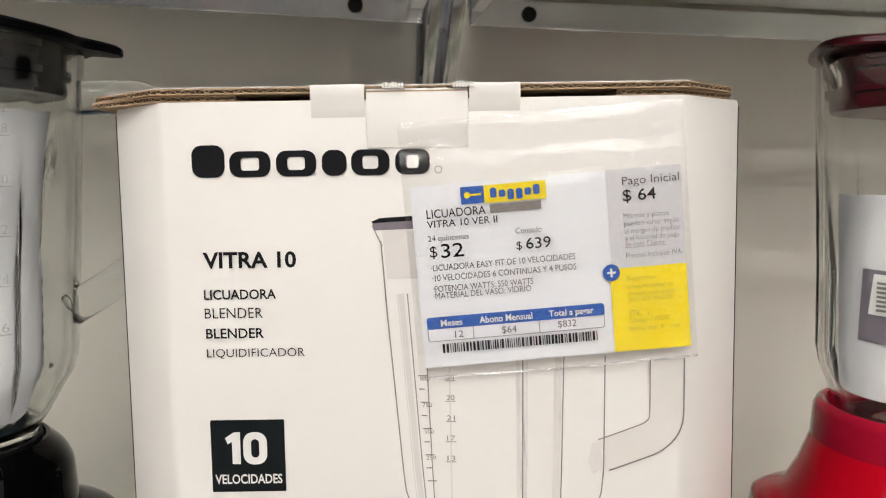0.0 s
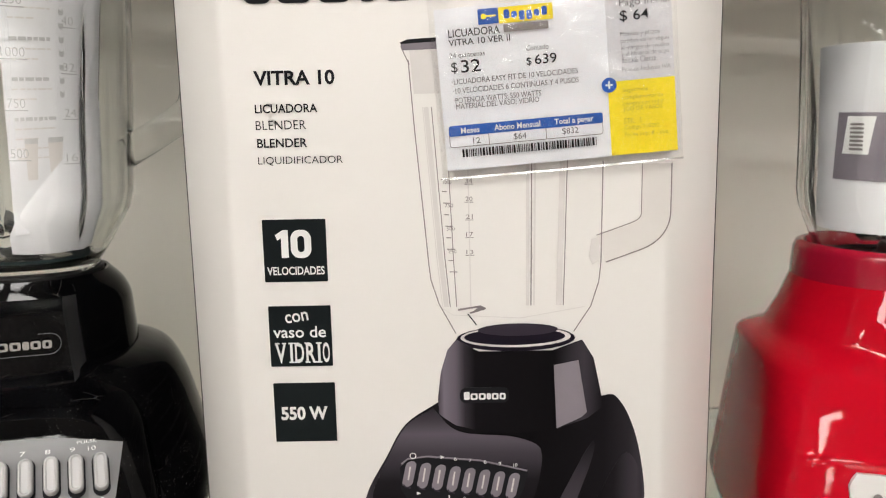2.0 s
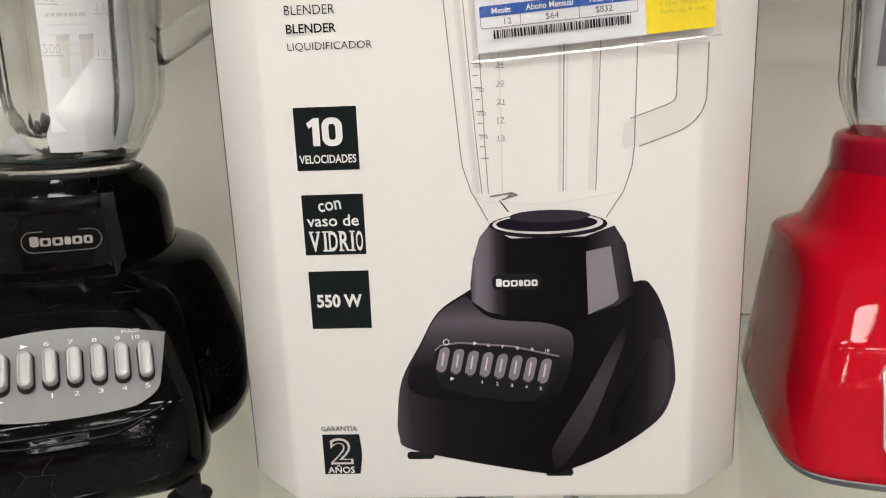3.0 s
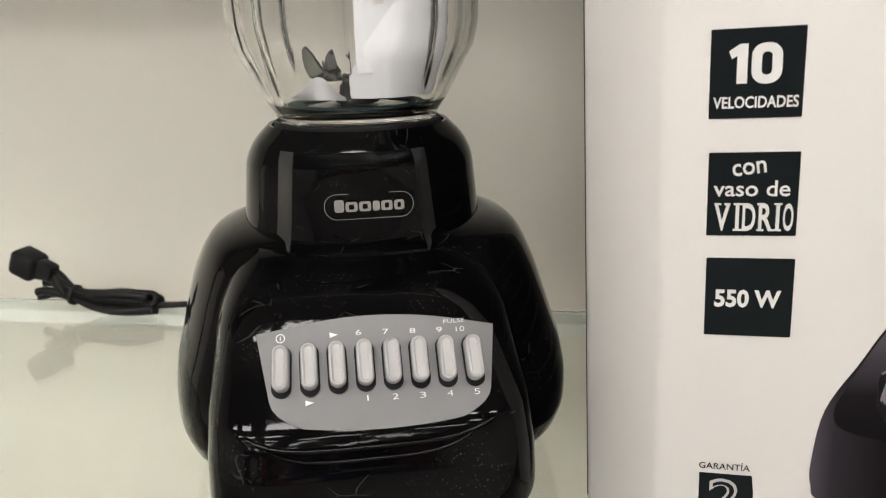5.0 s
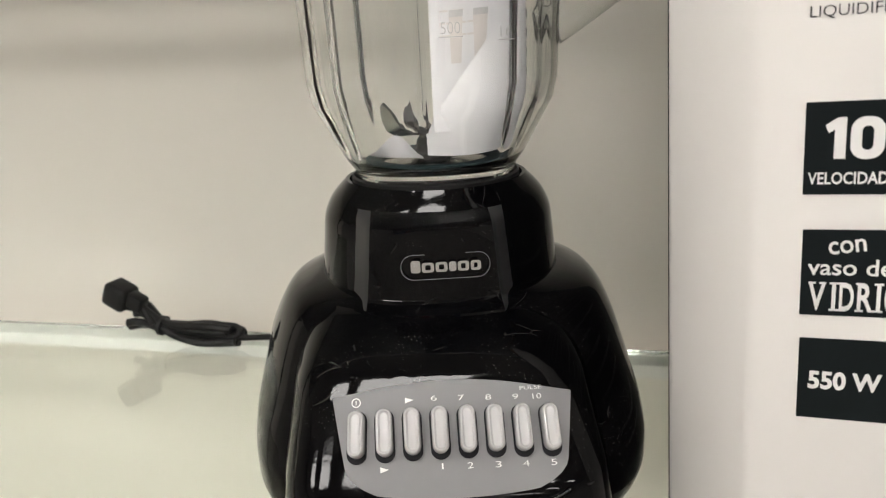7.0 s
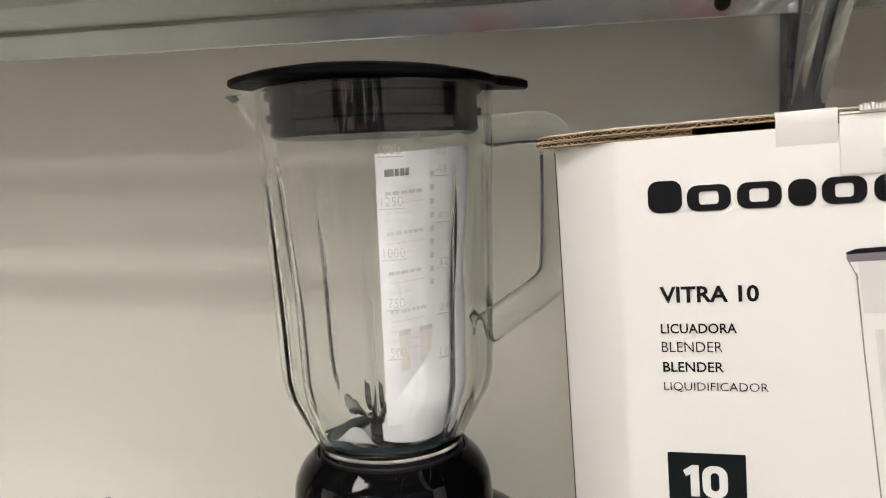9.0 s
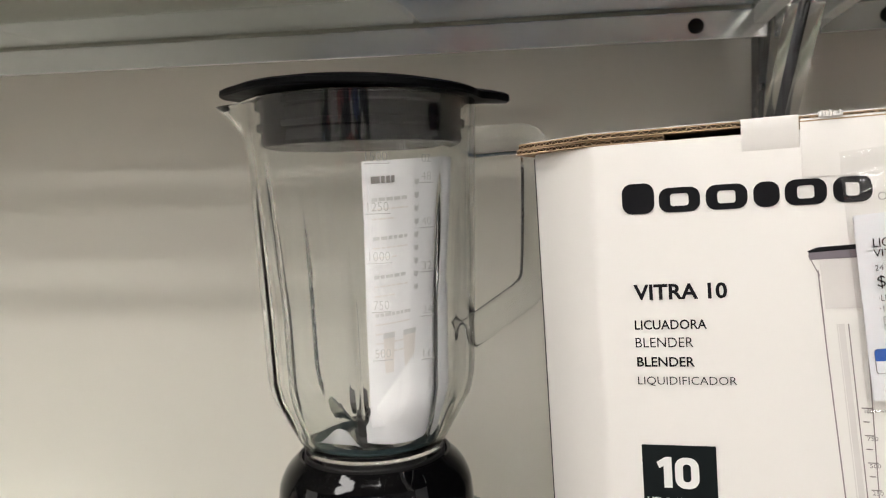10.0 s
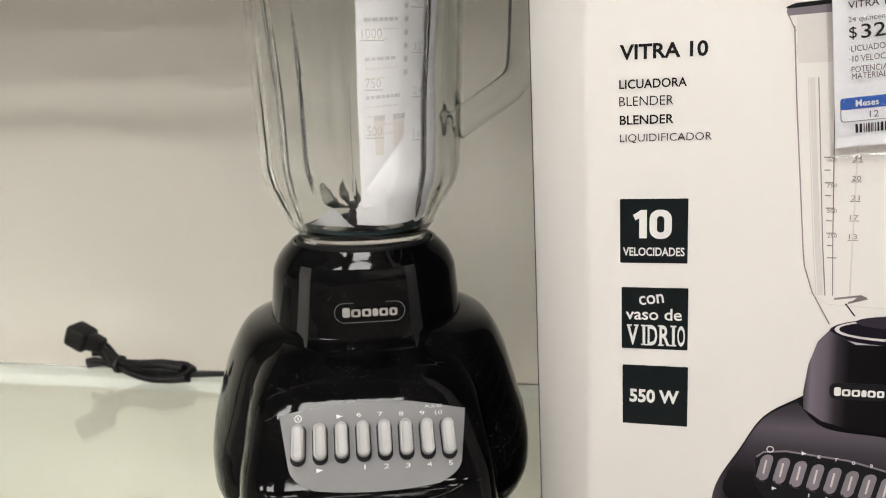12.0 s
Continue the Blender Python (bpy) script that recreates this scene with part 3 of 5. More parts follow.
for x0, x1, z0 in ((0.0442, 0.0650, 0.1205), (0.1052, 0.1250, 0.1222)):
    bm = bmesh.new()
    bends = [(0.0006, z0 - 0.0050), (-0.0006, z0 + 0.0020), (-0.0014, ZT + 0.0010), (-0.0017, ZT + 0.0046), (-0.0013, ZT + 0.0057), (0.004, ZT + 0.0060)]
    loft(bm, [[(x, y - d, z + d) for y, z in bends for d in (0.0,)] + [(x, y + 0.0006, z - 0.0004) for y, z in bends[::-1]] for x in (x0, x0 + 0.0008, x1 - 0.0008, x1)])
    part("locking_tab", bm, CARD, carton, "white cardboard locking tab", smooth=50)
for x in (0.072, 0.099):
    bm = bmesh.new()
    for k in range(7):
        add_box(bm, x + k * 0.0012, x + k * 0.0012 + 0.001, -0.0028, -0.001, ZT + 0.0040, ZT + 0.0056 + 0.0010 * rng.random())
    part("torn_edge", bm, CARD, carton, "torn white paper edge", smooth=0)

# words and marks printed on the front
emblem(-0.0027, 0.0967, 0.0925, 0.0125, INK, carton, -0.0005, name="emblem_block")
print_words("VITRA 10", 0.0, 0.0610, INK, carton, 0.0366, 0.0066, 0.026)
print_words("LICUADORA", -0.0002, 0.0487, INK, carton, 0.0284, 0.0040, 0.014)
print_words("BLENDER", -0.0002, 0.0413, INK, carton, 0.0229, 0.0040, -0.008)
print_words("BLENDER", 0.0, 0.0332, INK, carton, 0.0229, 0.0040, 0.014)
print_words("LIQUIDIFICADOR", 0.0, 0.0250, INK, carton, 0.0388, 0.0040, -0.008)
SQ = 0.0296
for x, z in ((0.0, -SQ), (0.0006, -0.0708), (0.001, -0.1087)):
    print_shape(round_rect(x, x + SQ, z, z + SQ, 0.0003, 1), INKGREEN, carton, "printed_square", label="dark printed square")
print_shape([(0.0058, -0.0073), (0.0093, -0.0050), (0.0118, -0.0050), (0.0118, -0.0180), (0.0085, -0.0180), (0.0085, -0.0088), (0.0068, -0.0098)], INKWHITE, carton, "printed_figure", y=-0.0006)
bm = bmesh.new()
o1 = [bm.verts.new((px, -0.0008, pz)) for px, pz in round_rect(0.0130, 0.0226, -0.0182, -0.0049, 0.0042, 6)]
o2 = [bm.verts.new((px, -0.0008, pz)) for px, pz in round_rect(0.0162, 0.0194, -0.0153, -0.0078, 0.0015, 6)]
for j in range(len(o1)):
    k = (j + 1) % len(o1)
    bm.faces.new((o1[j], o1[k], o2[k], o2[j]))
part("printed_figure", bm, INKWHITE, carton, smooth=0)
print_words("VELOCIDADES", 0.0013, -0.0262, INKWHITE, carton, 0.0270, 0.0040, 0.02, y=-0.0007)
print_words("con", 0.0088, -0.0497, INKWHITE, carton, 0.0110, 0.0044, 0.012, y=-0.0007, turn=8)
print_words("vaso de", 0.0025, -0.0566, INKWHITE, carton, 0.0250, 0.0056, 0.012, y=-0.0007)
for letter, x0, x1, serifs in (("V", 0.0030, 0.0083, ((0.0, 0.42, 1), (0.62, 1.0, 1))), ("I", 0.0101, 0.0113, ((-0.6, 1.6, 0), (-0.6, 1.6, 1))), ("D", 0.0124, 0.0167, ((-0.12, 0.4, 0), (-0.12, 0.4, 1))),
                               ("R", 0.0177, 0.0223, ((-0.12, 0.40, 0), (-0.12, 0.4, 1), (0.72, 1.1, 0))), ("I", 0.0233, 0.0245, ((-0.6, 1.6, 0), (-0.6, 1.6, 1))), ("O", 0.0256, 0.0290, ())):
    print_words(letter, x0, -0.0690, INKWHITE, carton, x1 - x0, 0.0100, 0.02, y=-0.0007)
    for a, b, top in serifs:
        z = -0.0690 + (0.0093 if top else 0.0)
        print_shape([(x0 + (x1 - x0) * a, z), (x0 + (x1 - x0) * b, z), (x0 + (x1 - x0) * b, z + 0.0007), (x0 + (x1 - x0) * a, z + 0.0007)], INKWHITE, carton, "printed_serif", y=-0.0007, depth=0.0001)
print_words("550 W", 0.0042, -0.0976, INKWHITE, carton, 0.0225, 0.0068, 0.035, y=-0.0007)
print_words("GARANTÍA", 0.0010, -0.1645, INK, carton, 0.0186, 0.0034, 0.004)
print_shape([(0.0012, -0.1890), (0.0198, -0.1890), (0.0212, -0.1800), (0.0212, -0.1740), (0.0204, -0.1665), (0.0012, -0.1665)], INKGREEN, carton, "printed_square")
print_words("2", 0.0048, -0.1832, INKPALE, carton, 0.0118, 0.0150, 0.03, y=-0.0007)
print_words("2", 0.0060, -0.1820, INKGREEN, carton, 0.0094, 0.0126, -0.01, y=-0.0009)
print_words("AÑOS", 0.0030, -0.1883, INKWHITE, carton, 0.0140, 0.0046, 0.015, y=-0.0007)
ring = [(0.0930 + 0.0015 * math.cos(a * math.pi / 10), 0.0985 + 0.0015 * math.sin(a * math.pi / 10)) for a in range(20)]
bm = bmesh.new()
o1 = [bm.verts.new((px, -0.0004, pz)) for px, pz in ring]
o2 = [bm.verts.new((0.0930 + (px - 0.0930) * 0.8, -0.0004, 0.0985 + (pz - 0.0985) * 0.8)) for px, pz in ring]
for j in range(20):
    bm.faces.new((o1[j], o1[(j + 1) % 20], o2[(j + 1) % 20], o2[j]))
part("trade_mark", bm, INKGREY, carton, smooth=0)

def ellipse(cx, cz, a, b, n=28):
    return [(cx + a * math.cos(2 * math.pi * i / n), cz + b * math.sin(2 * math.pi * i / n)) for i in range(n)]


# the printed picture of a blender: jar in thin lines, dark base
def line(points, w, mat, y=-0.00035):
    print_shape(stroke(points, w), mat, carton, "picture_line", y=y, depth=0.00005)


print_shape([(0.0668, 0.0782), (0.0950, 0.0792), (0.0950, 0.0758), (0.0672, 0.0752)], PICLIGHT, carton, "picture_lid")
print_shape([(0.0706, 0.0752), (0.0950, 0.0752), (0.0950, 0.0560), (0.0722, 0.0560)], PICPALE, carton, "picture_lid")
print_shape([(0.0664, 0.0786), (0.0700, 0.0800), (0.0950, 0.0812), (0.0950, 0.0794), (0.0672, 0.0780)], INK, carton, "picture_lid", y=-0.00035)
line([(0.0668, 0.0770), (0.0700, 0.0700), (0.0706, 0.0690)], 0.0004, PICLINE)
line([(0.0700, 0.0710), (0.0720, 0.0413), (0.0772, -0.0230), (0.0780, -0.0300), (0.0816, -0.0416), (0.0892, -0.0560)], 0.0005, PICLINE)
line([(0.1580, 0.0240), (0.1575, -0.0230), (0.1566, -0.0320), (0.1530, -0.0437), (0.1450, -0.0560)], 0.0005, PICLINE)
line([(0.0800, -0.0416), (0.0880, -0.0470), (0.1200, -0.0490), (0.1500, -0.0440)], 0.0003, PICPALE)
for x0, x1, w, m in ((0.0775, 0.0850, 0.0022, PICPALE), (0.0800, 0.0868, 0.0004, PICLINE), (0.0760, 0.0832, 0.0004, PICPALE), (0.0862, 0.0898, 0.0004, PICLINE),
                     (0.0960, 0.0965, 0.0006, PICPALE), (0.1235, 0.1232, 0.0014, PICPALE), (0.1255, 0.1248, 0.0005, PICLINE), (0.1272, 0.1262, 0.0008, PICPALE),
                     (0.1400, 0.1378, 0.0026, PICPALE), (0.1422, 0.1400, 0.0004, PICLINE)):
    line([(x0, 0.0500), (x0 + (x1 - x0) * 0.7, -0.0200), (x1, -0.0430)], w, m)
for i in range(9):
    z = 0.0170 - i * 0.0054
    x = 0.0836 + i * 0.0004
    line([(x, z), (x + (0.0036 if i % 2 == 0 else 0.0022), z - 0.0001)], 0.00045, PICLINE)
for i, word in enumerate(("34", "20", "21", "17", "13")):
    print_words(word, 0.0948, 0.0152 - i * 0.0083, PICLINE, carton, 0.0032, 0.0021, 0.0)
    line([(0.0944, 0.0147 - i * 0.0083), (0.0984, 0.0147 - i * 0.0083)], 0.0003, PICLINE)
for i, word in enumerate(("1000", "750", "500", "250")):
    print_words(word, 0.0846 + i * 0.0006, 0.0150 - i * 0.0108, PICLINE, carton, 0.0038, 0.0016, 0.0)
# picture handle
grip = smooth_path([(0.1826, 0.0225, 0), (0.1826, 0.0050, 0), (0.1820, -0.0035, 0), (0.1775, -0.0090, 0), (0.1690, -0.0125, 0), (0.1575, -0.0165, 0)], 5)
grip = [(p.x, p.y) for p in grip]
both = stroke(grip, 0.0135)
print_shape(both, material("picture_grip", (0.70, 0.665, 0.635), 0.4, vary=0.05, scale=40), carton, "picture_handle", y=-0.0003)
line(both[:len(grip)], 0.0006, PICLINE, -0.0006)
line(both[len(grip):], 0.0004, PICLINE, -0.0006)
print_shape([(0.1530, -0.0120), (0.1560, -0.0110), (0.1575, -0.0215), (0.1535, -0.0240), (0.1518, -0.0200)], PICPALE, carton, "picture_shade", y=-0.00032)
# picture blade and neck
line([(0.0905, -0.0445), (0.1010, -0.0430), (0.1035, -0.0440), (0.0960, -0.0462)], 0.0009, PICLINE)
line([(0.0950, -0.0465), (0.0990, -0.0520)], 0.0006, INK)
print_shape(ellipse(0.1175, -0.0590, 0.0282, 0.0062), PICBODY, carton, "picture_neck", y=-0.00040)
print_shape(ellipse(0.1175, -0.0582, 0.0262, 0.0050), PICPALE, carton, "picture_neck", y=-0.00060)
print_shape(ellipse(0.1170, -0.0580, 0.0240, 0.0040), PICBODY, carton, "picture_neck", y=-0.00080)
print_shape(ellipse(0.1185, -0.0545, 0.0190, 0.0030), PICMID, carton, "picture_neck", y=-0.00100)
# picture base
INK_COLLAR = ramp_ink("picture_collar_ink", "X", ((0.080, 0.05), (0.0830, 0.17), (0.0885, 0.12), (0.0930, 0.030), (0.098, 0.006), (0.136, 0.004), (0.150, 0.045), (0.158, 0.012)))
INK_BASE = ramp_ink("picture_base_ink", "X", ((0.041, 0.070), (0.048, 0.026), (0.065, 0.009), (0.110, 0.004), (0.125, 0.003), (0.160, 0.008), (0.172, 0.020), (0.180, 0.045)))
INK_HOOD = ramp_ink("picture_hood_ink", "Z", ((-0.150, 0.005), (-0.130, 0.012), (-0.116, 0.050), (-0.106, 0.100), (-0.099, 0.050), (-0.092, 0.020)))
INK_FACET = ramp_ink("picture_facet_ink", "Z", ((-0.190, 0.008), (-0.165, 0.030), (-0.140, 0.050), (-0.112, 0.012)))
INK_SIDE = ramp_ink("picture_side_ink", "X", ((0.150, 0.003), (0.165, 0.010), (0.176, 0.045), (0.180, 0.020)))


def soft_shape(points, mat, name, y, n=5):
    """A printed shape whose outline runs smoothly through the points."""
    p = smooth_path([(x, z, 0) for x, z in points + points[:1]], n)[:-1]
    print_shape([(q.x, q.y) for q in p], mat, carton, name, y=y)


print_shape([(0.0893, -0.0590), (0.0850, -0.0640), (0.0816, -0.0750), (0.0800, -0.0880), (0.0805, -0.0960), (0.0880, -0.1015), (0.1000, -0.1048), (0.1180, -0.1062), (0.1370, -0.1045),
             (0.1520, -0.0990), (0.1585, -0.0940), (0.1585, -0.0880), (0.1545, -0.0690), (0.1490, -0.0600), (0.1350, -0.0650), (0.1000, -0.0650)], INK_COLLAR, carton, "picture_collar", y=-0.00060)
soft_shape([(0.0800, -0.0900), (0.0640, -0.1010), (0.0540, -0.1180), (0.0440, -0.1370), (0.0408, -0.1580), (0.0412, -0.1680), (0.0450, -0.1745), (0.0700, -0.1812),
            (0.1149, -0.1898), (0.1256, -0.1886), (0.1480, -0.1790), (0.1720, -0.1610), (0.1790, -0.1450), (0.1797, -0.1330), (0.1755, -0.1090), (0.1680, -0.0915),
            (0.1590, -0.0880), (0.1300, -0.1010), (0.1000, -0.1000)], INK_BASE, "picture_base", -0.00035)
soft_shape([(0.0775, -0.0930), (0.0640, -0.1020), (0.0540, -0.1200), (0.0470, -0.1380), (0.0560, -0.1460), (0.0900, -0.1500), (0.1200, -0.1500), (0.1300, -0.1180),
            (0.1180, -0.1085), (0.0900, -0.1050)], INK_HOOD, "picture_hood", -0.00050)
soft_shape([(0.1280, -0.1600), (0.1380, -0.1420), (0.1500, -0.1180), (0.1550, -0.1110), (0.1545, -0.1190), (0.1480, -0.1380), (0.1390, -0.1620), (0.1290, -0.1800), (0.1216, -0.1870),
            (0.1195, -0.1760)], INK_FACET, "picture_facet", -0.00055)
soft_shape([(0.1560, -0.1420), (0.1690, -0.1180), (0.1765, -0.1240), (0.1785, -0.1420), (0.1700, -0.1580), (0.1500, -0.1680), (0.1490, -0.1580)], INK_SIDE, "picture_side", -0.00053)
print_shape([(0.1356, -0.0723), (0.1473, -0.0700), (0.1515, -0.0960), (0.1490, -0.0985), (0.1370, -0.1040)], PICLIGHT, carton, "picture_shine", y=-0.00085)
print_shape([(0.0607, -0.1226), (0.0640, -0.1192), (0.0740, -0.1180), (0.1000, -0.1205), (0.1232, -0.1262), (0.1210, -0.1350), (0.1160, -0.1450), (0.1100, -0.1490),
             (0.1000, -0.1492), (0.0800, -0.1462), (0.0650, -0.1415), (0.0610, -0.1340)], INK, carton, "picture_panel", y=-0.00075)
for i in range(8):
    x, z = 0.0652 + i * 0.0072, -0.1262 - i * 0.0010
    pill = [(px + (pz - z) * 0.22, pz) for px, pz in round_rect(x - 0.0026, x + 0.0026, z - 0.0066, z + 0.0066, 0.0025, 4)]
    print_shape(pill, PICLIGHT, carton, "picture_button", y=-0.00095)
    line([(x - 0.0006, z - 0.003), (x + 0.0006, z + 0.004)], 0.0008, INKPALE, -0.0012)
    line([(x - 0.0030, z - 0.0052), (x - 0.0022, z - 0.0066), (x + 0.0004, z - 0.0072)], 0.0007, PICMID, -0.0011)
for i, word in enumerate(("6", "7", "8", "9", "10")):
    print_words(word, 0.0872 + i * 0.0072, -0.1196 - i * 0.0009, INKWHITE, carton, 0.0020 if i == 4 else 0.0013, 0.0017, 0.0, y=-0.0010)
for i in range(5):
    print_words(str(i + 1), 0.0842 + i * 0.0072, -0.1392 - i * 0.0010, INKWHITE, carton, 0.0013 if i else 0.0005, 0.0017, 0.0, y=-0.0010)
for x, z in ((0.0806, -0.1186), (0.0686, -0.1372)):
    print_shape([(x, z), (x + 0.0020, z + 0.0009), (x, z + 0.0018)], INKWHITE, carton, "picture_mark", y=-0.0010)
line(ellipse(0.0672, -0.1168, 0.0014, 0.0014) + [(0.0686, -0.1168)], 0.0004, INKWHITE, -0.0010)
line([(0.0615, -0.1210), (0.0645, -0.1184), (0.0740, -0.1172), (0.1000, -0.1197), (0.1228, -0.1254)], 0.0008, PICLIGHT, -0.00092)
for x, z in ((0.0448, -0.1810), (0.1160, -0.1915)):
    print_shape(round_rect(x, x + 0.0140, z, z + 0.0042, 0.0016, 4), INK, carton, "picture_foot", y=-0.00030)
print_shape(round_rect(0.0906, 0.1142, -0.0905, -0.0828, 0.0030, 5), INK, carton, "picture_badge", y=-0.00075)
emblem(0.0925, -0.0888, 0.0200, 0.0040, INKWHITE, carton, -0.0010, name="emblem_block")

# ---- price tag in its clear pouch ----
TAG = BOX @ pose(0.0870, 0, 0.0201, 0, -4.1, 0)
tag = thing("price_tag", TAG, "white and yellow paper price card in a clear plastic pouch", "price tag")
TW, TH = 0.1038, 0.0718
Y = -0.0050


def tag_plate(x0, x1, z0, z1, mat, y, name, r=0.0004, thick=0.0002, label=""):
    return part(name, slab(round_rect(x0, x1, z0, z1, r, 3), -y - thick, -y, UPRIGHT), mat, tag, label, smooth=0)


tag_plate(0.0, TW, 0.0010, TH, PAPER, Y, "card", 0.0005, 0.0004)
tag_plate(0.0750, TW, 0.0338, TH, PAPERGREY, Y - 0.0006, "grey_field", label="grey printed field")
tag_plate(0.0742, TW, 0.0012, 0.0338, YELLOW, Y - 0.0006, "yellow_field", label="bright yellow printed field")
bm = bmesh.new()
lathe(bm, [(0.0033, 0), (0.0033, 0.0003)], 24)
bm.transform(Matrix.Translation((0.0746, Y - 0.0009, 0.0324)) @ Matrix.Rotation(radians(90), 4, "X"))
part("plus_mark", bm, BLUE, tag, "blue round plus mark", smooth=0)
tag_plate(0.0729, 0.0763, 0.0320, 0.0328, INKWHITE, Y - 0.0014, "plus_bar", 0.0002)
tag_plate(0.0742, 0.0750, 0.0307, 0.0341, INKWHITE, Y - 0.0013, "plus_bar", 0.0002)
tag_plate(0.0192, 0.0282, 0.0636, 0.0702, BLUE, Y - 0.0006, "emblem_field", label="blue emblem field")
tag_plate(0.0282, 0.0520, 0.0633, 0.0702, YELLOW, Y - 0.0006, "emblem_field", label="yellow emblem field")
tag_plate(0.0205, 0.0228, 0.0658, 0.0681, YELLOW, Y - 0.0010, "emblem_key", 0.0010)
tag_plate(0.0228, 0.0270, 0.0666, 0.0673, YELLOW, Y - 0.0010, "emblem_key", 0.0002)
for k in range(6):
    tag_plate(0.0305 + k * 0.0033, 0.0330 + k * 0.0033, 0.0652 - (0.0012 if k in (2, 3) else 0), 0.0680 + (0.0010 if k in (0, 5) else 0), BLUE, Y - 0.0010, "emblem_bar", 0.0008)


def tag_words(words, x0, x1, z, mat, h, weight=0.0, lift=0.0010):
    """Words printed on the card between x0 and x1."""
    me = text_mesh(words, x1 - x0, h, weight)
    me.transform(Matrix.Translation((x0, Y - lift, z)) @ UPRIGHT)
    me.materials.append(mat)
    ob = new("printed_words", me)
    ob.parent = tag


tag_words("LICUADORA", 0.0056, 0.0283, 0.0592, INK, 0.0034, 0.004)
tag_plate(0.0300, 0.0497, 0.0594, 0.0627, INKGREY, Y - 0.0008, "name_bar", 0.0003, label="plain dark bar")
tag_words("VITRA 10 VER II", 0.0054, 0.0325, 0.0556, INK, 0.0028, 0.004)
tag_words("24 quincenas", 0.0053, 0.0210, 0.0497, INKTEXT, 0.0029)
tag_words("Contado", 0.0391, 0.0491, 0.0506, INKTEXT, 0.0023)
tag_words("$", 0.0056, 0.0084, 0.0436, INK, 0.0050)
tag_words("32", 0.0099, 0.0187, 0.0437, INK, 0.0055, 0.006)
tag_words("$", 0.0390, 0.0412, 0.0440, INK, 0.0037)
tag_words("639", 0.0427, 0.0523, 0.0444, INK, 0.0043, 0.004)
tag_words("·LICUADORA EASY FIT DE 10 VELOCIDADES", 0.0055, 0.0613, 0.0389, INKTEXT, 0.0024)
tag_words("·10 VELOCIDADES 6 CONTINUAS Y 4 PUSOS", 0.0055, 0.0614, 0.0349, INKTEXT, 0.0024)
tag_words("·POTENCIA WATTS: 550 WATTS", 0.0055, 0.0445, 0.0307, INKTEXT, 0.0024)
tag_words("·MATERIAL DEL VASO: VIDRIO", 0.0055, 0.0434, 0.0280, INKTEXT, 0.0024)
tag_plate(0.0020, 0.0710, 0.0112, 0.0208, INKGREY, Y - 0.0003, "table_frame", 0.0012)
tag_plate(0.0023, 0.0707, 0.0115, 0.0205, PAPER, Y - 0.0006, "table_field", 0.0010)
tag_plate(0.0020, 0.0710, 0.0162, 0.0209, BLUE, Y - 0.0009, "table_head", 0.0010, label="blue table heading")
for x in (0.0196, 0.0453):
    tag_plate(x, x + 0.0003, 0.0114, 0.0162, INKGREY, Y - 0.0009, "table_rule", 0.0001)
tag_words("Meses", 0.0074, 0.0158, 0.0172, INKWHITE, 0.0026, 0.02, 0.0014)
tag_words("Abono Mensual", 0.0224, 0.0430, 0.0172, INKWHITE, 0.0027, 0.02, 0.0014)
tag_words("Total a pagar", 0.0494, 0.0667, 0.0166, INKWHITE, 0.0033, 0.02, 0.0014)
tag_words("12", 0.0125, 0.0158, 0.0124, INKTEXT, 0.0026)
tag_words("$64", 0.0308, 0.0365, 0.0121, INKTEXT, 0.0031)
tag_words("$832", 0.0526, 0.0598, 0.0124, INKTEXT, 0.0031)
bm = bmesh.new()
x = 0.0073
while x < 0.0676:
    w = rng.choice((0.0003, 0.0003, 0.0006, 0.0009))
    add_box(bm, x, x + w, Y - 0.0009, Y - 0.0007, 0.0066, 0.0102)
    x += w + rng.choice((0.0003, 0.0004, 0.0006))
tagged(part("barcode", bm, INK, tag, "black bar code", smooth=0), kind="stuff")
tag_words("Pago Inicial", 0.0810, 0.1028, 0.0647, INKTEXT, 0.0041)
tag_words("$ 64", 0.0809, 0.0936, 0.0587, INK, 0.0052, 0.004)
for words, x1, z in (("Montos y plazos", 0.0981, 0.0522), ("pueden variar según", 0.1018, 0.0493), ("el margen de credito", 0.1017, 0.0463), ("y el historial de pago", 0.1017, 0.0436),
                     ("de cada Cliente.", 0.0963, 0.0413), ("Precios Incluyen IVA", 0.1022, 0.0369)):
    tag_words(words, 0.0808, x1, z, INKTEXT, 0.0026, -0.012)
for words, x1, z in (("Sugerimos", 0.0916, 0.0282), ("complementar tu", 0.0981, 0.0250), ("compra con un(a)", 0.0982, 0.0222), ("JGO DE VASOS", 0.0976, 0.0199),
                     ("STK.  1", 0.0879, 0.0148), ("Código 110292", 0.0960, 0.0117), ("Fecha imp. 8 - ene.", 0.1002, 0.0085)):
    tag_words(words, 0.0804, x1, z, OCHRE, 0.0024, -0.008)

bm = bmesh.new()
nx, nz = 40, 34
PX0, PX1, PZ0, PZ1 = -0.0026, 0.1056, -0.0024, 0.0962
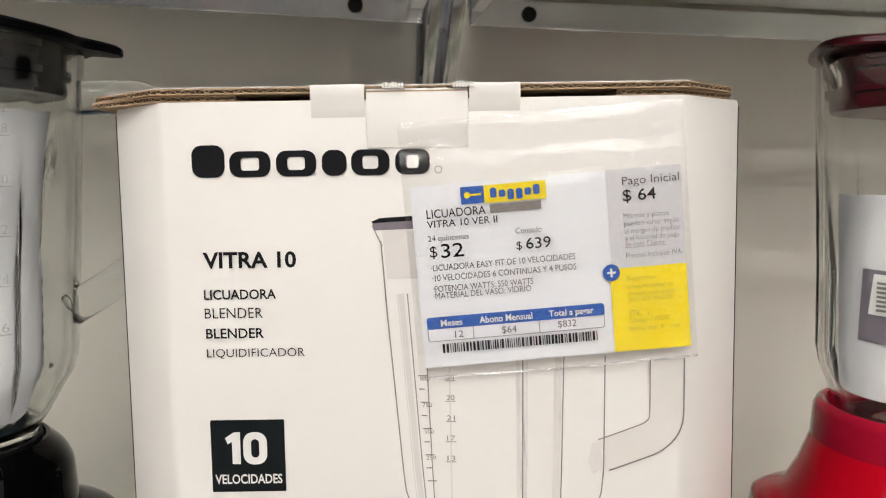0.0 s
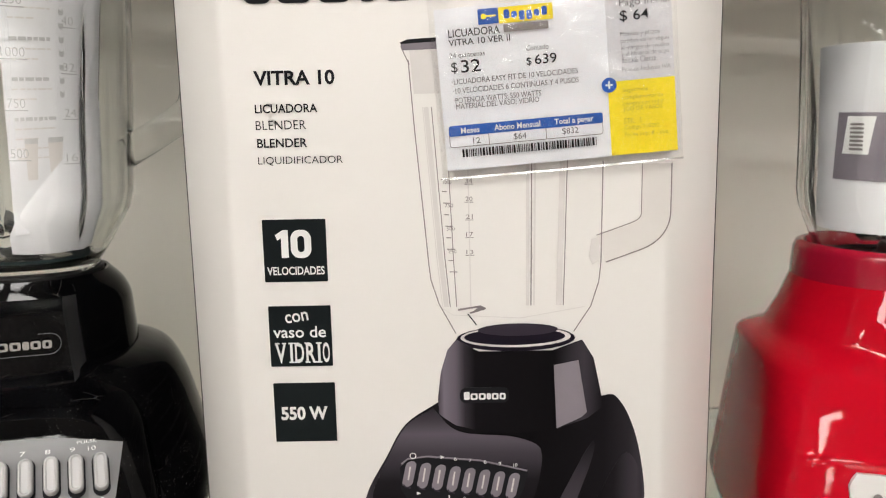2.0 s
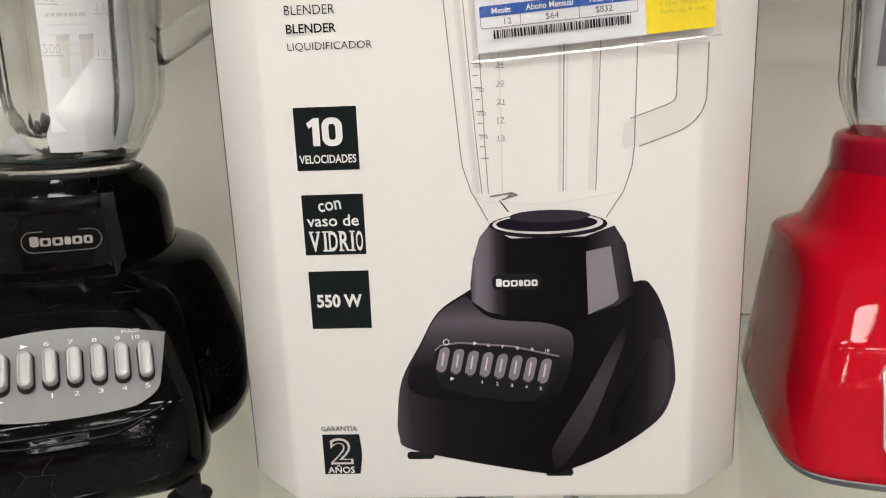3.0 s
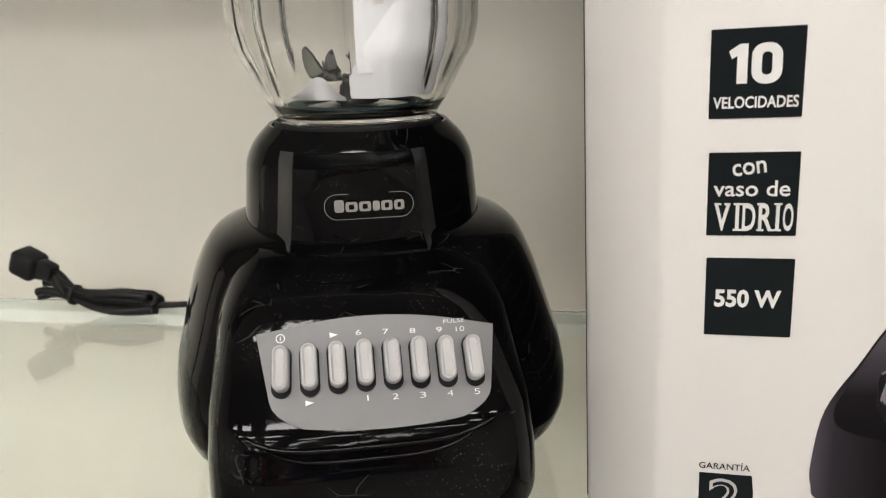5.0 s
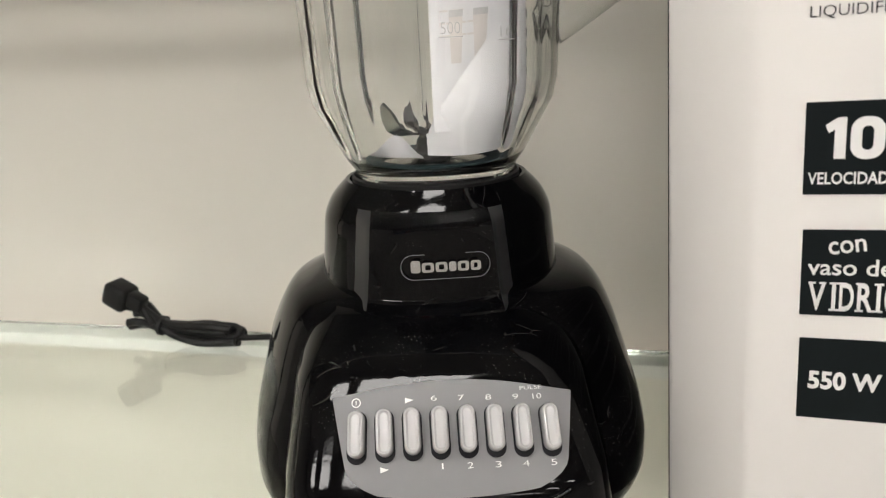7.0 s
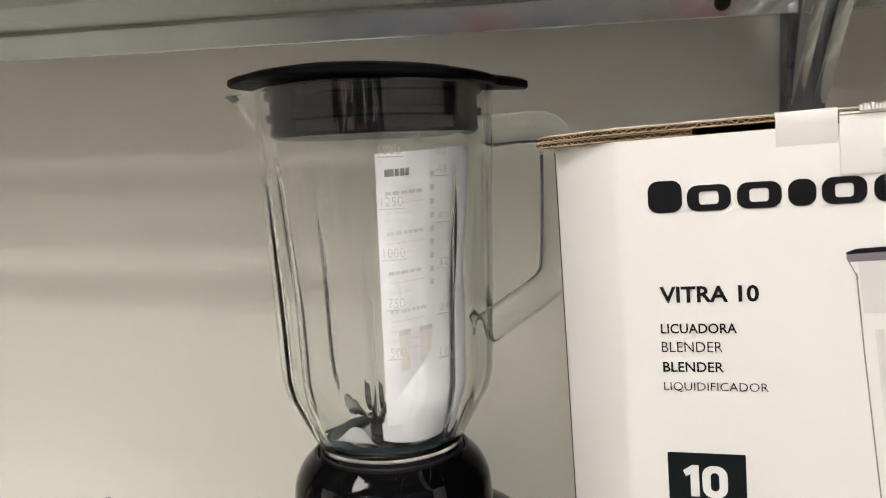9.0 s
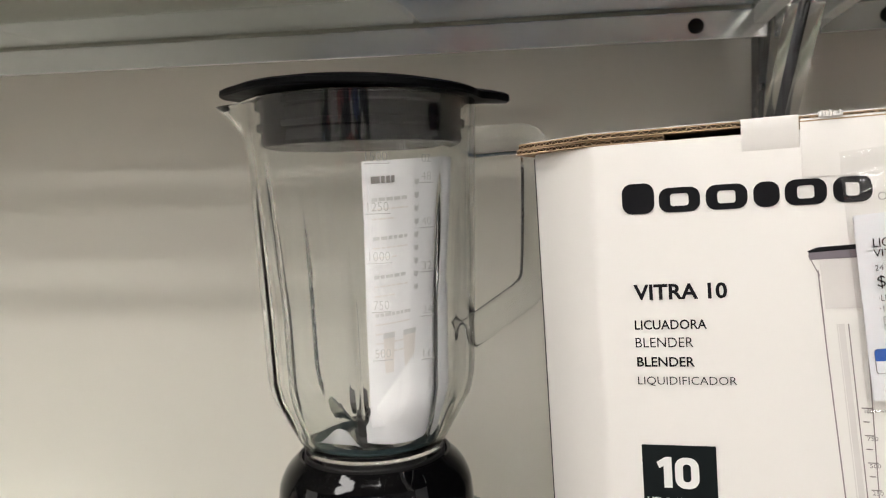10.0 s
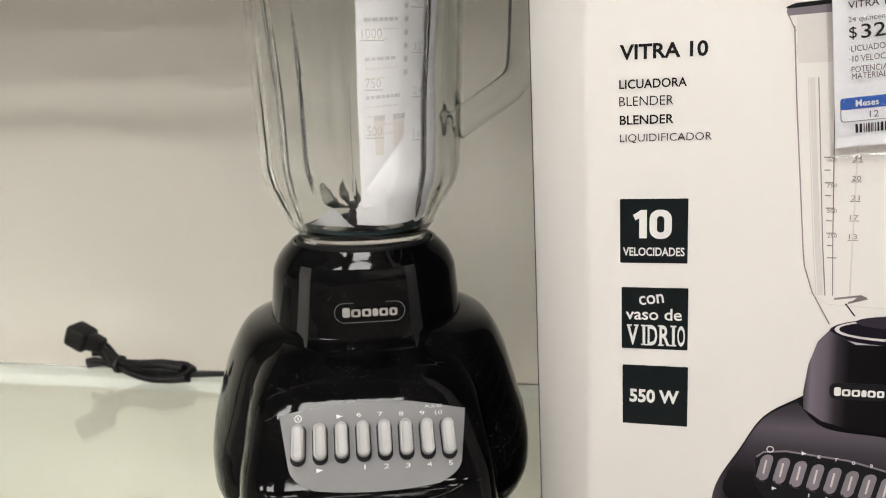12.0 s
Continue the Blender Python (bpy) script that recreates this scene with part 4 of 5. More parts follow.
for i in range(nx + 1):
    for k in range(nz + 1):
        u, w = i / nx, k / nz
        x, z = PX0 + (PX1 - PX0) * u, PZ0 + (PZ1 - PZ0) * w
        y = Y - 0.0022 + (0.0018 * noise.noise(Vector((x * 60, 0.0, z * 140))) if z > TH else 0.0004 * noise.noise(Vector((x * 40, 3.0, z * 40))))
        if abs(z - 0.0800) < 0.0016:
            y -= 0.0012
        y -= 0.0022 * math.exp(-(((x - 0.049) / 0.0045) ** 2 + ((z - 0.0890) / 0.0040) ** 2))
        y -= 0.0016 * math.exp(-((z - 0.0935) / 0.0012) ** 2)
        bm.verts.new((x, y, z))
bm.verts.ensure_lookup_table()
for i in range(nx):
    for k in range(nz):
        a = i * (nz + 1) + k
        bm.faces.new([bm.verts[q] for q in (a, a + nz + 1, a + nz + 2, a + 1)])
pouch = part("pouch", bm, FILM, tag, "clear wrinkled plastic pouch", smooth=180)
pouch.visible_shadow = False
bm = bmesh.new()
tube(bm, smooth_path([(PX0, Y - 0.002, PZ0), (0.05, Y - 0.0024, PZ0 - 0.0004), (PX1, Y - 0.002, PZ0)], 6), 0.0005, seg=6)
part("pouch_seam", bm, SEAM, tag, "pale welded seam of the pouch")


# ---- blenders ----
# rows of the base: height, half width, depth to the front, depth to the back, taper of the front
def section(z, W, Df, Db, taper, e, n=64):
    ring = []
    for i in range(n):
        a = 2 * math.pi * i / n
        s, c = math.sin(a), math.cos(a)
        v = math.copysign(abs(c) ** e, c)
        u = math.copysign(abs(s) ** e, s)
        w = W * (1 - taper * max(0.0, v) ** 1.3)
        ring.append((w * u, -(Df if v > 0 else Db) * v, z))
    return ring


def fine(rows, step=0.0025):
    """Rows of numbers resampled along the first column."""
    rows = np.array(rows, float)
    zs = []
    for a, b in zip(rows[:-1, 0], rows[1:, 0]):
        zs += list(np.linspace(a, b, max(2, int((b - a) / step) + 1))[:-1])
    zs.append(rows[-1, 0])
    return [[z] + [float(np.interp(z, rows[:, 0], rows[:, c])) for c in range(1, rows.shape[1])] for z in zs]


def front_y(rows, u, z):
    """How far towards the front the base's skin lies at u and height z."""
    r = np.array(rows, float)
    W, Df, Db, taper, e = [float(np.interp(z, r[:, 0], r[:, c])) for c in range(1, 6)]
    best = 0.0
    for k in range(400):
        a = math.pi / 2 * k / 399
        v, s = math.cos(a) ** e, math.sin(a) ** e
        if W * (1 - taper * v ** 1.3) * s >= abs(u):
            best = v
            break
    return -Df * best


def jar(parent, turn, tint=JARGLASS):
    """A pressed glass jug with a spout, inward flutes and a handle, its spout away from the handle. turn: the handle's way."""
    seg = 144
    T = Matrix.Rotation(radians(turn), 4, "Z")
    prof = [(0.0345, 0.1614), (0.0366, 0.1622), (0.0382, 0.1650), (0.0394, 0.1685), (0.0402, 0.1715), (0.0445, 0.1775), (0.0565, 0.2020), (0.0587, 0.212), (0.0600, 0.245), (0.0620, 0.290), (0.0640, 0.335),
            (0.0648, 0.349), (0.0656, 0.369)]
    prof = [p for p in fine([(z, r) for r, z in prof], 0.004)]
    flutes = [radians(a) for a in (38, 90, 142, 218, 270, 322)]

    def ring(z, r, inner):
        out = []
        t = min(1.0, max(0.0, (0.345 - z) / 0.09)) * min(1.0, max(0.0, (z - 0.178) / 0.024))
        for i in range(seg):
            a = 2 * math.pi * i / seg
            g = sum(math.exp(-(((a - f + math.pi) % (2 * math.pi) - math.pi) / 0.085) ** 2) for f in flutes)
            rr = r * (1 - (0.105 + (0.02 if inner else 0)) * t * g)
            rr += 0.0015 * math.cos(4 * a) * t
            d = (a - math.pi + math.pi) % (2 * math.pi) - math.pi
            d = min(abs(a - math.pi), 2 * math.pi - abs(a - math.pi))
            k = max(0.0, min(1.0, (z - 0.337) / 0.032))
            rr += 0.018 * k * k * math.exp(-(d / 0.22) ** 2)
            out.append((rr * math.cos(a), rr * math.sin(a), z))
        return out

    bm = bmesh.new()
    outer = [ring(0.1695, 0.0300, False), ring(0.1616, 0.0300, False)] + [ring(z, r, False) for z, r in prof]
    inside = [ring(max(z, 0.1725), max(0.008, r - 0.0033), True) for z, r in prof if z >= 0.171]
    floor_ring = [(0.004 * math.cos(2 * math.pi * i / seg), 0.004 * math.sin(2 * math.pi * i / seg), 0.1725) for i in range(seg)]
    loft(bm, outer + inside[::-1] + [floor_ring])
    bm.transform(T)
    body = part("jar", bm, tint, parent, "clear fluted glass jar", smooth=60)
    body.visible_shadow = False
    bm = bmesh.new()
    path = smooth_path([(0.0640, 0, 0.344), (0.080, 0, 0.345), (0.0915, 0, 0.345), (0.0970, 0, 0.342), (0.0990, 0, 0.335), (0.0985, 0, 0.300), (0.0975, 0, 0.276),
                        (0.0960, 0, 0.264), (0.0905, 0, 0.2560), (0.0750, 0, 0.2450), (0.0570, 0, 0.2330)], 6)
    tube(bm, path, 0.0088, 0.0080, 24, 0.66, up=(0, 1, 0))
    bm.transform(T)
    h = part("jar_handle", bm, tint, parent, "clear glass handle", smooth=60)
    h.visible_shadow = False
    # raised scale on the jar's side towards the front
    for words, a, z, w in (("1500", -96, 0.3330, 0.0110), ("1250", -96, 0.3080, 0.0105), ("1000", -96, 0.2830, 0.0105), ("750", -96, 0.2580, 0.0080), ("500", -96, 0.2330, 0.0080),
                           ("oz", -72, 0.3320, 0.0055), ("48", -72, 0.3230, 0.0060), ("40", -72, 0.3000, 0.0060), ("32", -72, 0.2770, 0.0060), ("24", -72, 0.2540, 0.0060),
                           ("16", -72, 0.2310, 0.0060), ("mL", -84, 0.3385, 0.0060)):
        r = float(np.interp(z, [q[0] for q in prof], [q[1] for q in prof])) + 0.0002
        me = text_mesh(words, w, 0.0046 if words.isdigit() and len(words) > 2 else 0.0042, -0.012)
        me.transform(Matrix.Rotation(radians(a + 90 + 12), 4, "Z") @ Matrix.Translation((-w / 2, -r, z)) @ UPRIGHT)
        me.materials.append(EMBOSS)
        ob = new("scale_number", me)
        ob.parent = parent
        bm = bmesh.new()
        add_box(bm, -w / 2 - 0.001, w / 2 + 0.001, -r - 0.0002, -r + 0.0004, z - 0.0015, z - 0.0010)
        bm.transform(Matrix.Rotation(radians(a + 90 + 12), 4, "Z"))
        if words not in ("oz", "mL"):
            part("scale_mark", bm, EMBOSS, parent, smooth=0)
    return body


def jar_lid(parent, turn, mat):
    T = Matrix.Rotation(radians(turn), 4, "Z")
    seg = 96

    def rim(r, z, grow=1.0):
        out = []
        for i in range(seg):
            a = 2 * math.pi * i / seg
            d0, d1 = min(a, 2 * math.pi - a), abs(a - math.pi)
            rr = r + grow * (0.0150 * math.exp(-(d0 / 0.16) ** 4) + 0.0110 * math.exp(-(d1 / 0.30) ** 2))
            out.append((rr * math.cos(a), rr * math.sin(a), z - (0.0012 * math.exp(-(d0 / 0.2) ** 2))))
        return out

    bm = bmesh.new()
    loft(bm, [rim(0.0640, 0.3722), rim(0.0690, 0.3722), rim(0.0700, 0.3732), rim(0.0698, 0.3758), rim(0.0670, 0.3772), rim(0.052, 0.3802, 0.6), rim(0.030, 0.3822, 0.2),
              rim(0.010, 0.3828, 0.0)])
    bm.transform(Matrix.Translation((0, 0, 0.3692)) @ Matrix.Rotation(radians(2.3), 4, "Y") @ Matrix.Translation((0, 0, -0.3722 + 0.0014)) @ T)
    lid = part("lid", bm, mat, parent, "domed plastic lid with a finger tab", smooth=35)
    bm = bmesh.new()
    lathe(bm, [(0.0500, 0.3440), (0.0560, 0.3440), (0.0572, 0.3460), (0.0566, 0.3520), (0.0590, 0.3530), (0.0592, 0.3560), (0.0568, 0.3570), (0.0570, 0.3640), (0.0596, 0.3650),
               (0.0596, 0.3680), (0.0575, 0.3690), (0.0575, 0.3706), (0.0480, 0.3706)], 96)
    part("sealing_skirt", bm, SKIRT if mat == LIDBLACK else mat, lid, "ribbed sealing skirt inside the jar", smooth=35)
    bm = bmesh.new()
    lathe(bm, [(0.020, 0.3770), (0.0215, 0.3806), (0.0205, 0.3816), (0.006, 0.3820)], 48)
    part("filler_cap", bm, mat, lid, smooth=35)
    return lid


def blades(parent):
    bm = bmesh.new()
    lathe(bm, [(0.0110, 0.1763), (0.0110, 0.178), (0.0085, 0.180), (0.0075, 0.1835), (0.0055, 0.186), (0.005, 0.189), (0.003, 0.190)], 40)
    part("blade_hub", bm, RUBBER, parent, "black blade hub")
    bm = bmesh.new()
    lathe(bm, [(0.0262, 0.1728), (0.0340, 0.1728), (0.0350, 0.1738), (0.0348, 0.1754), (0.0335, 0.1760), (0.0270, 0.1752)], 64, True)
    part("gasket", bm, GASKET, parent, "black rubber jar gasket")
    bm = bmesh.new()
    lathe(bm, [(0.0090, 0.1727), (0.0255, 0.1727), (0.0260, 0.1733), (0.0250, 0.1740), (0.0120, 0.1762), (0.0090, 0.1764)], 48)
    part("blade_plate", bm, STEEL, parent, "polished steel blade mounting plate")
    bm = bmesh.new()
    lathe(bm, [(0.0120, 0.1617), (0.0285, 0.1617), (0.0288, 0.1650), (0.0285, 0.1688), (0.0120, 0.1690)], 48)
    part("jar_coupling", bm, RUBBER, parent, "black plastic jar coupling")
    for k, (a, rise) in enumerate(((-148, 0.75), (118, 0.6), (-58, 0.4), (32, 0.8))):
        bm = bmesh.new()
        rings = []
        for r, z, w, th in ((0.003, 0.0, 0.0060, 0.0), (0.010, 0.0, 0.0066, 0.0), (0.0175, 0.0008, 0.0070, 0.3), (0.0225, 0.0045, 0.0068, 0.8), (0.0252, 0.0105, 0.0060, 1.2),
                            (0.0270, 0.0165, 0.0044, 1.3), (0.0290, 0.0215, 0.0010, 1.2)):
            dx, dz = -0.0011 * math.sin(th), 0.0011 * math.cos(th)
            rings.append([(r, -w, 0.1855 + z * rise), (r, w, 0.1870 + z * rise), (r + dx, w, 0.1870 + z * rise + dz), (r + dx, -w, 0.1855 + z * rise + dz)])
        loft(bm, rings)
        bm.transform(Matrix.Rotation(radians(a), 4, "Z"))
        part("blade", bm, BLADE, parent, "bent steel blade", smooth=25)


EMBOSS = film_plastic("moulded_mark", 0.0)
EMBOSS_NODE = EMBOSS.node_tree.nodes.new("ShaderNodeBsdfDiffuse")
EMBOSS_NODE.inputs["Color"].default_value = (0.8, 0.8, 0.78, 1)
EMBOSS_MIX = EMBOSS.node_tree.nodes["Mix Shader"]
EMBOSS_MIX.inputs["Fac"].default_value = 0.45
EMBOSS.node_tree.links.new(EMBOSS_NODE.outputs["BSDF"], EMBOSS_MIX.inputs[2])

WING_ROWS = [(0.0110, 0.0850, 0.0800, 0.0760, 0.16, 0.55), (0.0140, 0.0915, 0.0860, 0.0810, 0.14, 0.55), (0.0220, 0.0970, 0.0920, 0.0850, 0.13, 0.52), (0.0340, 0.0998, 0.0960, 0.0865, 0.12, 0.50),
             (0.0480, 0.0998, 0.0960, 0.0860, 0.12, 0.50), (0.0600, 0.0980, 0.0920, 0.0850, 0.13, 0.52), (0.0700, 0.0952, 0.0870, 0.0840, 0.15, 0.54), (0.0940, 0.0880, 0.0760, 0.0760, 0.18, 0.58),
             (0.1060, 0.0825, 0.0700, 0.0720, 0.16, 0.62), (0.1130, 0.0780, 0.0660, 0.0690, 0.14, 0.68), (0.1180, 0.0725, 0.0620, 0.0660, 0.10, 0.75), (0.1215, 0.0600, 0.0570, 0.0600, 0.10, 0.85)]
BASE_ROWS = [(0.0080, 0.0670, 0.1150, 0.0200, 0.03, 0.28), (0.0100, 0.0710, 0.1200, 0.0200, 0.03, 0.28), (0.0180, 0.0735, 0.1252, 0.0200, 0.03, 0.28), (0.0300, 0.0732, 0.1256, 0.0200, 0.03, 0.28), (0.0400, 0.0728, 0.1244, 0.0200, 0.03, 0.28),
             (0.0480, 0.0722, 0.1224, 0.0200, 0.03, 0.28), (0.0540, 0.0718, 0.1202, 0.0200, 0.03, 0.28), (0.0600, 0.0712, 0.1178, 0.0200, 0.03, 0.28), (0.0940, 0.0665, 0.0940, 0.0200, 0.05, 0.34), (0.1040, 0.0620, 0.0840, 0.0200, 0.06, 0.40), (0.1110, 0.0600, 0.0740, 0.0200, 0.08, 0.50),
             (0.1165, 0.0560, 0.0650, 0.0200, 0.10, 0.60)]
COLLAR_ROWS = [(0.1060, 0.0600, 0.0580, 0.0590, 0.10, 0.80), (0.1100, 0.0605, 0.0575, 0.0590, 0.10, 0.80), (0.1220, 0.0590, 0.0560, 0.0580, 0.08, 0.80),
               (0.1500, 0.0562, 0.0548, 0.0550, 0.06, 0.85), (0.1580, 0.0525, 0.0500, 0.0520, 0.03, 0.92), (0.1640, 0.0470, 0.0455, 0.0465, 0.0, 1.0),
               (0.1662, 0.0445, 0.0440, 0.0440, 0.0, 1.0)]


def softened(rows, rounds):
    """Close rows with their corners eased, all but the first and the last."""
    r = np.array(fine(rows, 0.002))
    for _ in range(rounds):
        r[1:-1, 1:] = (r[:-2, 1:] + 2 * r[1:-1, 1:] + r[2:, 1:]) / 4
    return [[float(v) for v in row] for row in r]


BASE_ROWS = softened(BASE_ROWS, 6)
WING_ROWS = softened(WING_ROWS, 3)
COLLAR_ROWS = softened(COLLAR_ROWS, 2)


def rubber_foot(parent, u, v):
    bm = bmesh.new()
    lathe(bm, [(0.0115, 0.0), (0.0118, 0.0012), (0.0095, 0.0030), (0.0065, 0.0045), (0.0062, 0.0150)], 28)
    bm.transform(Matrix.Translation((u, v, 0)))
    part("rubber_foot", bm, RUBBER, parent, "black rubber suction foot")


def control_panel(parent, rows, mat):
    """The grey plate on the sloping front, following the skin of the base."""
    n, m = 28, 14
    bm = bmesh.new()
    grid = []
    for k in range(m + 1):
        w = k / m
        line_ = []
        for i in range(n + 1):
            q = i / n * 2 - 1
            half = (0.0425 + 0.0062 * w) * (1 if w > 0.30 else 1 - 0.25 * (1 - w / 0.30) ** 2.4)
            u = q * half - 0.0014
            top = 0.0908 - 0.0010 * q + 0.0058 * (1 - q * q)
            bottom = 0.0610 - 0.0004 * q - 0.0020 * (1 - q * q)
            z = bottom + (top - bottom) * w
            line_.append((u, z))
        grid.append(line_)
    vs, deep = [], []
    for line_ in grid:
        vs.append([bm.verts.new((u, front_y(rows, u, z) - 0.0016, z + 0.0006)) for u, z in line_])
    for k in range(m):
        for i in range(n):
            bm.faces.new((vs[k][i], vs[k][i + 1], vs[k + 1][i + 1], vs[k + 1][i]))
    edge = vs[0] + [r[-1] for r in vs[1:]] + vs[-1][-2::-1] + [r[0] for r in vs[-2:0:-1]]
    low = [bm.verts.new(v.co + Vector((0, 0.004, -0.0015))) for v in edge]
    for i in range(len(edge)):
        j = (i + 1) % len(edge)
        bm.faces.new((edge[i], edge[j], low[j], low[i]))
    panel = part("control_panel", bm, mat, parent, "grey push-button control panel", smooth=40)
    slope = math.degrees(math.atan2(front_y(rows, 0, 0.093) - front_y(rows, 0, 0.060), 0.033))

    def seat(u, z, lift):
        turn = math.degrees(math.atan2(front_y(rows, u + 0.004, z) - front_y(rows, u - 0.004, z), 0.008))
        return Matrix.Translation((u, front_y(rows, u, z) - 0.0016 - lift * 0.9, z + 0.0006 + lift * 0.4)) @ Matrix.Rotation(radians(turn * 0.6), 4, "Z") @ Matrix.Rotation(radians(-slope), 4, "X")

    for i in range(8):
        u = -0.0403 + i * 0.01098
        z = 0.0800 + 0.0008 * (1 - (i - 3.5) ** 2 / 12) + 0.0007 * (3.5 - i) / 3.5
        bm = slab(round_rect(-0.0040, 0.0040, -0.0116, 0.0092, 0.0039, 6), 0.0, 0.0007, UPRIGHT)
        part("button_slot", bm, INK, panel, "dark slot round the button", smooth=0, matrix=seat(u, z, 0.0))
        bm = bmesh.new()
        rings = []
        for s, h in ((1.0, 0.0), (1.0, 0.0044), (0.95, 0.0053), (0.84, 0.0060), (0.70, 0.0062), (0.58, 0.0058), (0.46, 0.0054), (0.20, 0.0053)):
            rings.append([(x, -h, y) for x, y in round_rect(-0.0033 * s, 0.0033 * s, -0.0092 + 0.0033 * (1 - s), 0.0092 - 0.0033 * (1 - s), 0.0032 * s, 6)])
        loft(bm, rings)
        part("button", bm, BUTTON, panel, "silver push button", smooth=35, matrix=seat(u, z, 0.0008))
    def mark(words, u, z, w, h, weight=-0.01):
        me = text_mesh(words, w, h, weight)
        me.transform(Matrix.Translation((-w / 2, -0.0004, -h / 2)) @ UPRIGHT)
        me.materials.append(INKWHITE)
        ob = new("panel_mark", me)
        ob.parent = panel
        ob.matrix_basis = seat(u, z, 0.0004)
    for i, word in enumerate(("6", "7", "8", "9", "10")):
        mark(word, -0.0403 + (i + 3) * 0.01098 - 0.0016 - (0.0022 if i == 4 else 0), 0.0912 - 0.0004 * i, 0.0036 if i == 4 else 0.0024, 0.0021)
    for i in range(5):
        mark(str(i + 1), -0.0403 + (i + 3) * 0.01098 + 0.0002, 0.0694 - 0.0003 * i, 0.0024 if i else 0.0006, 0.0023)
    mark("PULSE", 0.0305, 0.0925, 0.0088, 0.0016)
    for u, z in ((-0.0190, 0.0910), (-0.0300, 0.0694)):
        part("panel_mark", slab([(-0.0016, -0.0011), (0.0018, 0), (-0.0016, 0.0011)], 0.0002, 0.0004, UPRIGHT), INKWHITE, panel, smooth=0, matrix=seat(u, z, 0.0004))
    bm = bmesh.new()
    outer = [bm.verts.new((0.0019 * math.cos(a * math.pi / 10), -0.0004, 0.0019 * math.sin(a * math.pi / 10))) for a in range(20)]
    inner = [bm.verts.new((0.0015 * math.cos(a * math.pi / 10), -0.0004, 0.0015 * math.sin(a * math.pi / 10))) for a in range(20)]
    for j in range(20):
        bm.faces.new((outer[j], outer[(j + 1) % 20], inner[(j + 1) % 20], inner[j]))
    add_box(bm, -0.0002, 0.0002, -0.0005, -0.0004, -0.0008, 0.0008)
    part("panel_mark", bm, INKWHITE, panel, smooth=0, matrix=seat(-0.0402, 0.0908, 0.0004))
    return panel


def black_blender():
    b = thing("blender", pose(-0.147, 0.106, SHELF, 0, 0, 16), "glossy black blender with a fluted glass jar and silver buttons", "blender", "blenders")
    bm = bmesh.new()
    loft(bm, [[(x - 0.0045, y, z) for x, y, z in section(*r, n=128)] for r in fine(BASE_ROWS)])
    base = part("motor_base", bm, BLACK, b, "glossy black plastic motor base with dust", smooth=50)
    bm = bmesh.new()
    loft(bm, [[(x + 0.0005, y, z) for x, y, z in section(*r, n=96)] for r in fine(WING_ROWS)])
    part("side_shell", bm, BLACK, base, "rounded glossy black side shell", smooth=50)
    bm = bmesh.new()
    rings = [section(*r) for r in fine(COLLAR_ROWS)]
    rings += [[(x * k, y * k, z) for x, y, z in section(0.166 - d, 0.0445, 0.0440, 0.0440, 0, 1.0)] for k, d in ((0.96, 0.0), (0.945, 0.002), (0.94, 0.0048), (0.70, 0.005))]
    loft(bm, rings)
    part("collar", bm, BLACK, base, "glossy black jar collar", smooth=40)
    # raised front plate of the collar with slanting cheeks
    vs = []
    cheek = (0.0, 0.0010, 0.0022, 0.0034, 0.0046, 0.0058, 0.0066, 0.0080)
    for z, half, lift in ((0.1110, 0.0372, 0.0004), (0.1135, 0.0372, 0.0092), (0.1150, 0.0371, 0.0112), (0.1162, 0.0370, 0.0112), (0.1176, 0.0368, 0.0092), (0.1190, 0.0365, 0.0068),
                          (0.1208, 0.0362, 0.0054), (0.1300, 0.0352, 0.0054), (0.1400, 0.0343, 0.0060), (0.1490, 0.0335, 0.0072), (0.1525, 0.0332, 0.0084), (0.1542, 0.0330, 0.0080), (0.1560, 0.0328, 0.0060), (0.1580, 0.0326, 0.0010)):
        flat = [-half + 0.0080 + (half - 0.0080) * 2 * k / 12 for k in range(1, 12)]
        us = [-half + c for c in cheek] + flat + [half - c for c in cheek[::-1]]
        row = []
        for u in us:
            up_ = min(1.0, (half - abs(u)) / 0.0062)
            row.append((u - 0.0055, front_y(COLLAR_ROWS, u - 0.0055, z) - lift * up_, z))
        vs.append(row)
    n = len(vs[0])
    for name, k0, k1, mat, label in (("collar_plate", 6, n - 7, BLACK, "raised glossy front plate"), ("plate_cheek", 0, 6, SATIN, "satin black slanting cheek"), ("plate_cheek", n - 7, n - 1, SATIN, "satin black slanting cheek")):
        bm = bmesh.new()
        rows = [[bm.verts.new(p) for p in row[k0:k1 + 1]] for row in vs]
        for r0, r1 in zip(rows, rows[1:]):
            for k in range(k1 - k0):
                bm.faces.new((r0[k], r0[k + 1], r1[k + 1], r1[k]))
        part(name, bm, mat, base, label, smooth=26)
    fy = front_y(COLLAR_ROWS, 0, 0.136) - 0.0062
    bm = bmesh.new()
    outer = round_rect(-0.0196, 0.0196, 0.1304, 0.1418, 0.0055, 6)
    inner = round_rect(-0.0193, 0.0193, 0.1307, 0.1415, 0.0052, 6)
    bend = lambda px, pz, out: (px, front_y(COLLAR_ROWS, px, pz) - 0.0062 - out, pz)
    o1 = [bm.verts.new(bend(px, pz, 0.0006)) for px, pz in outer]
    i1 = [bm.verts.new(bend(px, pz, 0.0006)) for px, pz in inner]
    for j in range(len(o1)):
        k = (j + 1) % len(o1)
        bm.faces.new((o1[j], o1[k], i1[k], i1[j]))
    part("badge_rim", bm, TRIMGREY, base, "thin bright badge outline", smooth=0)
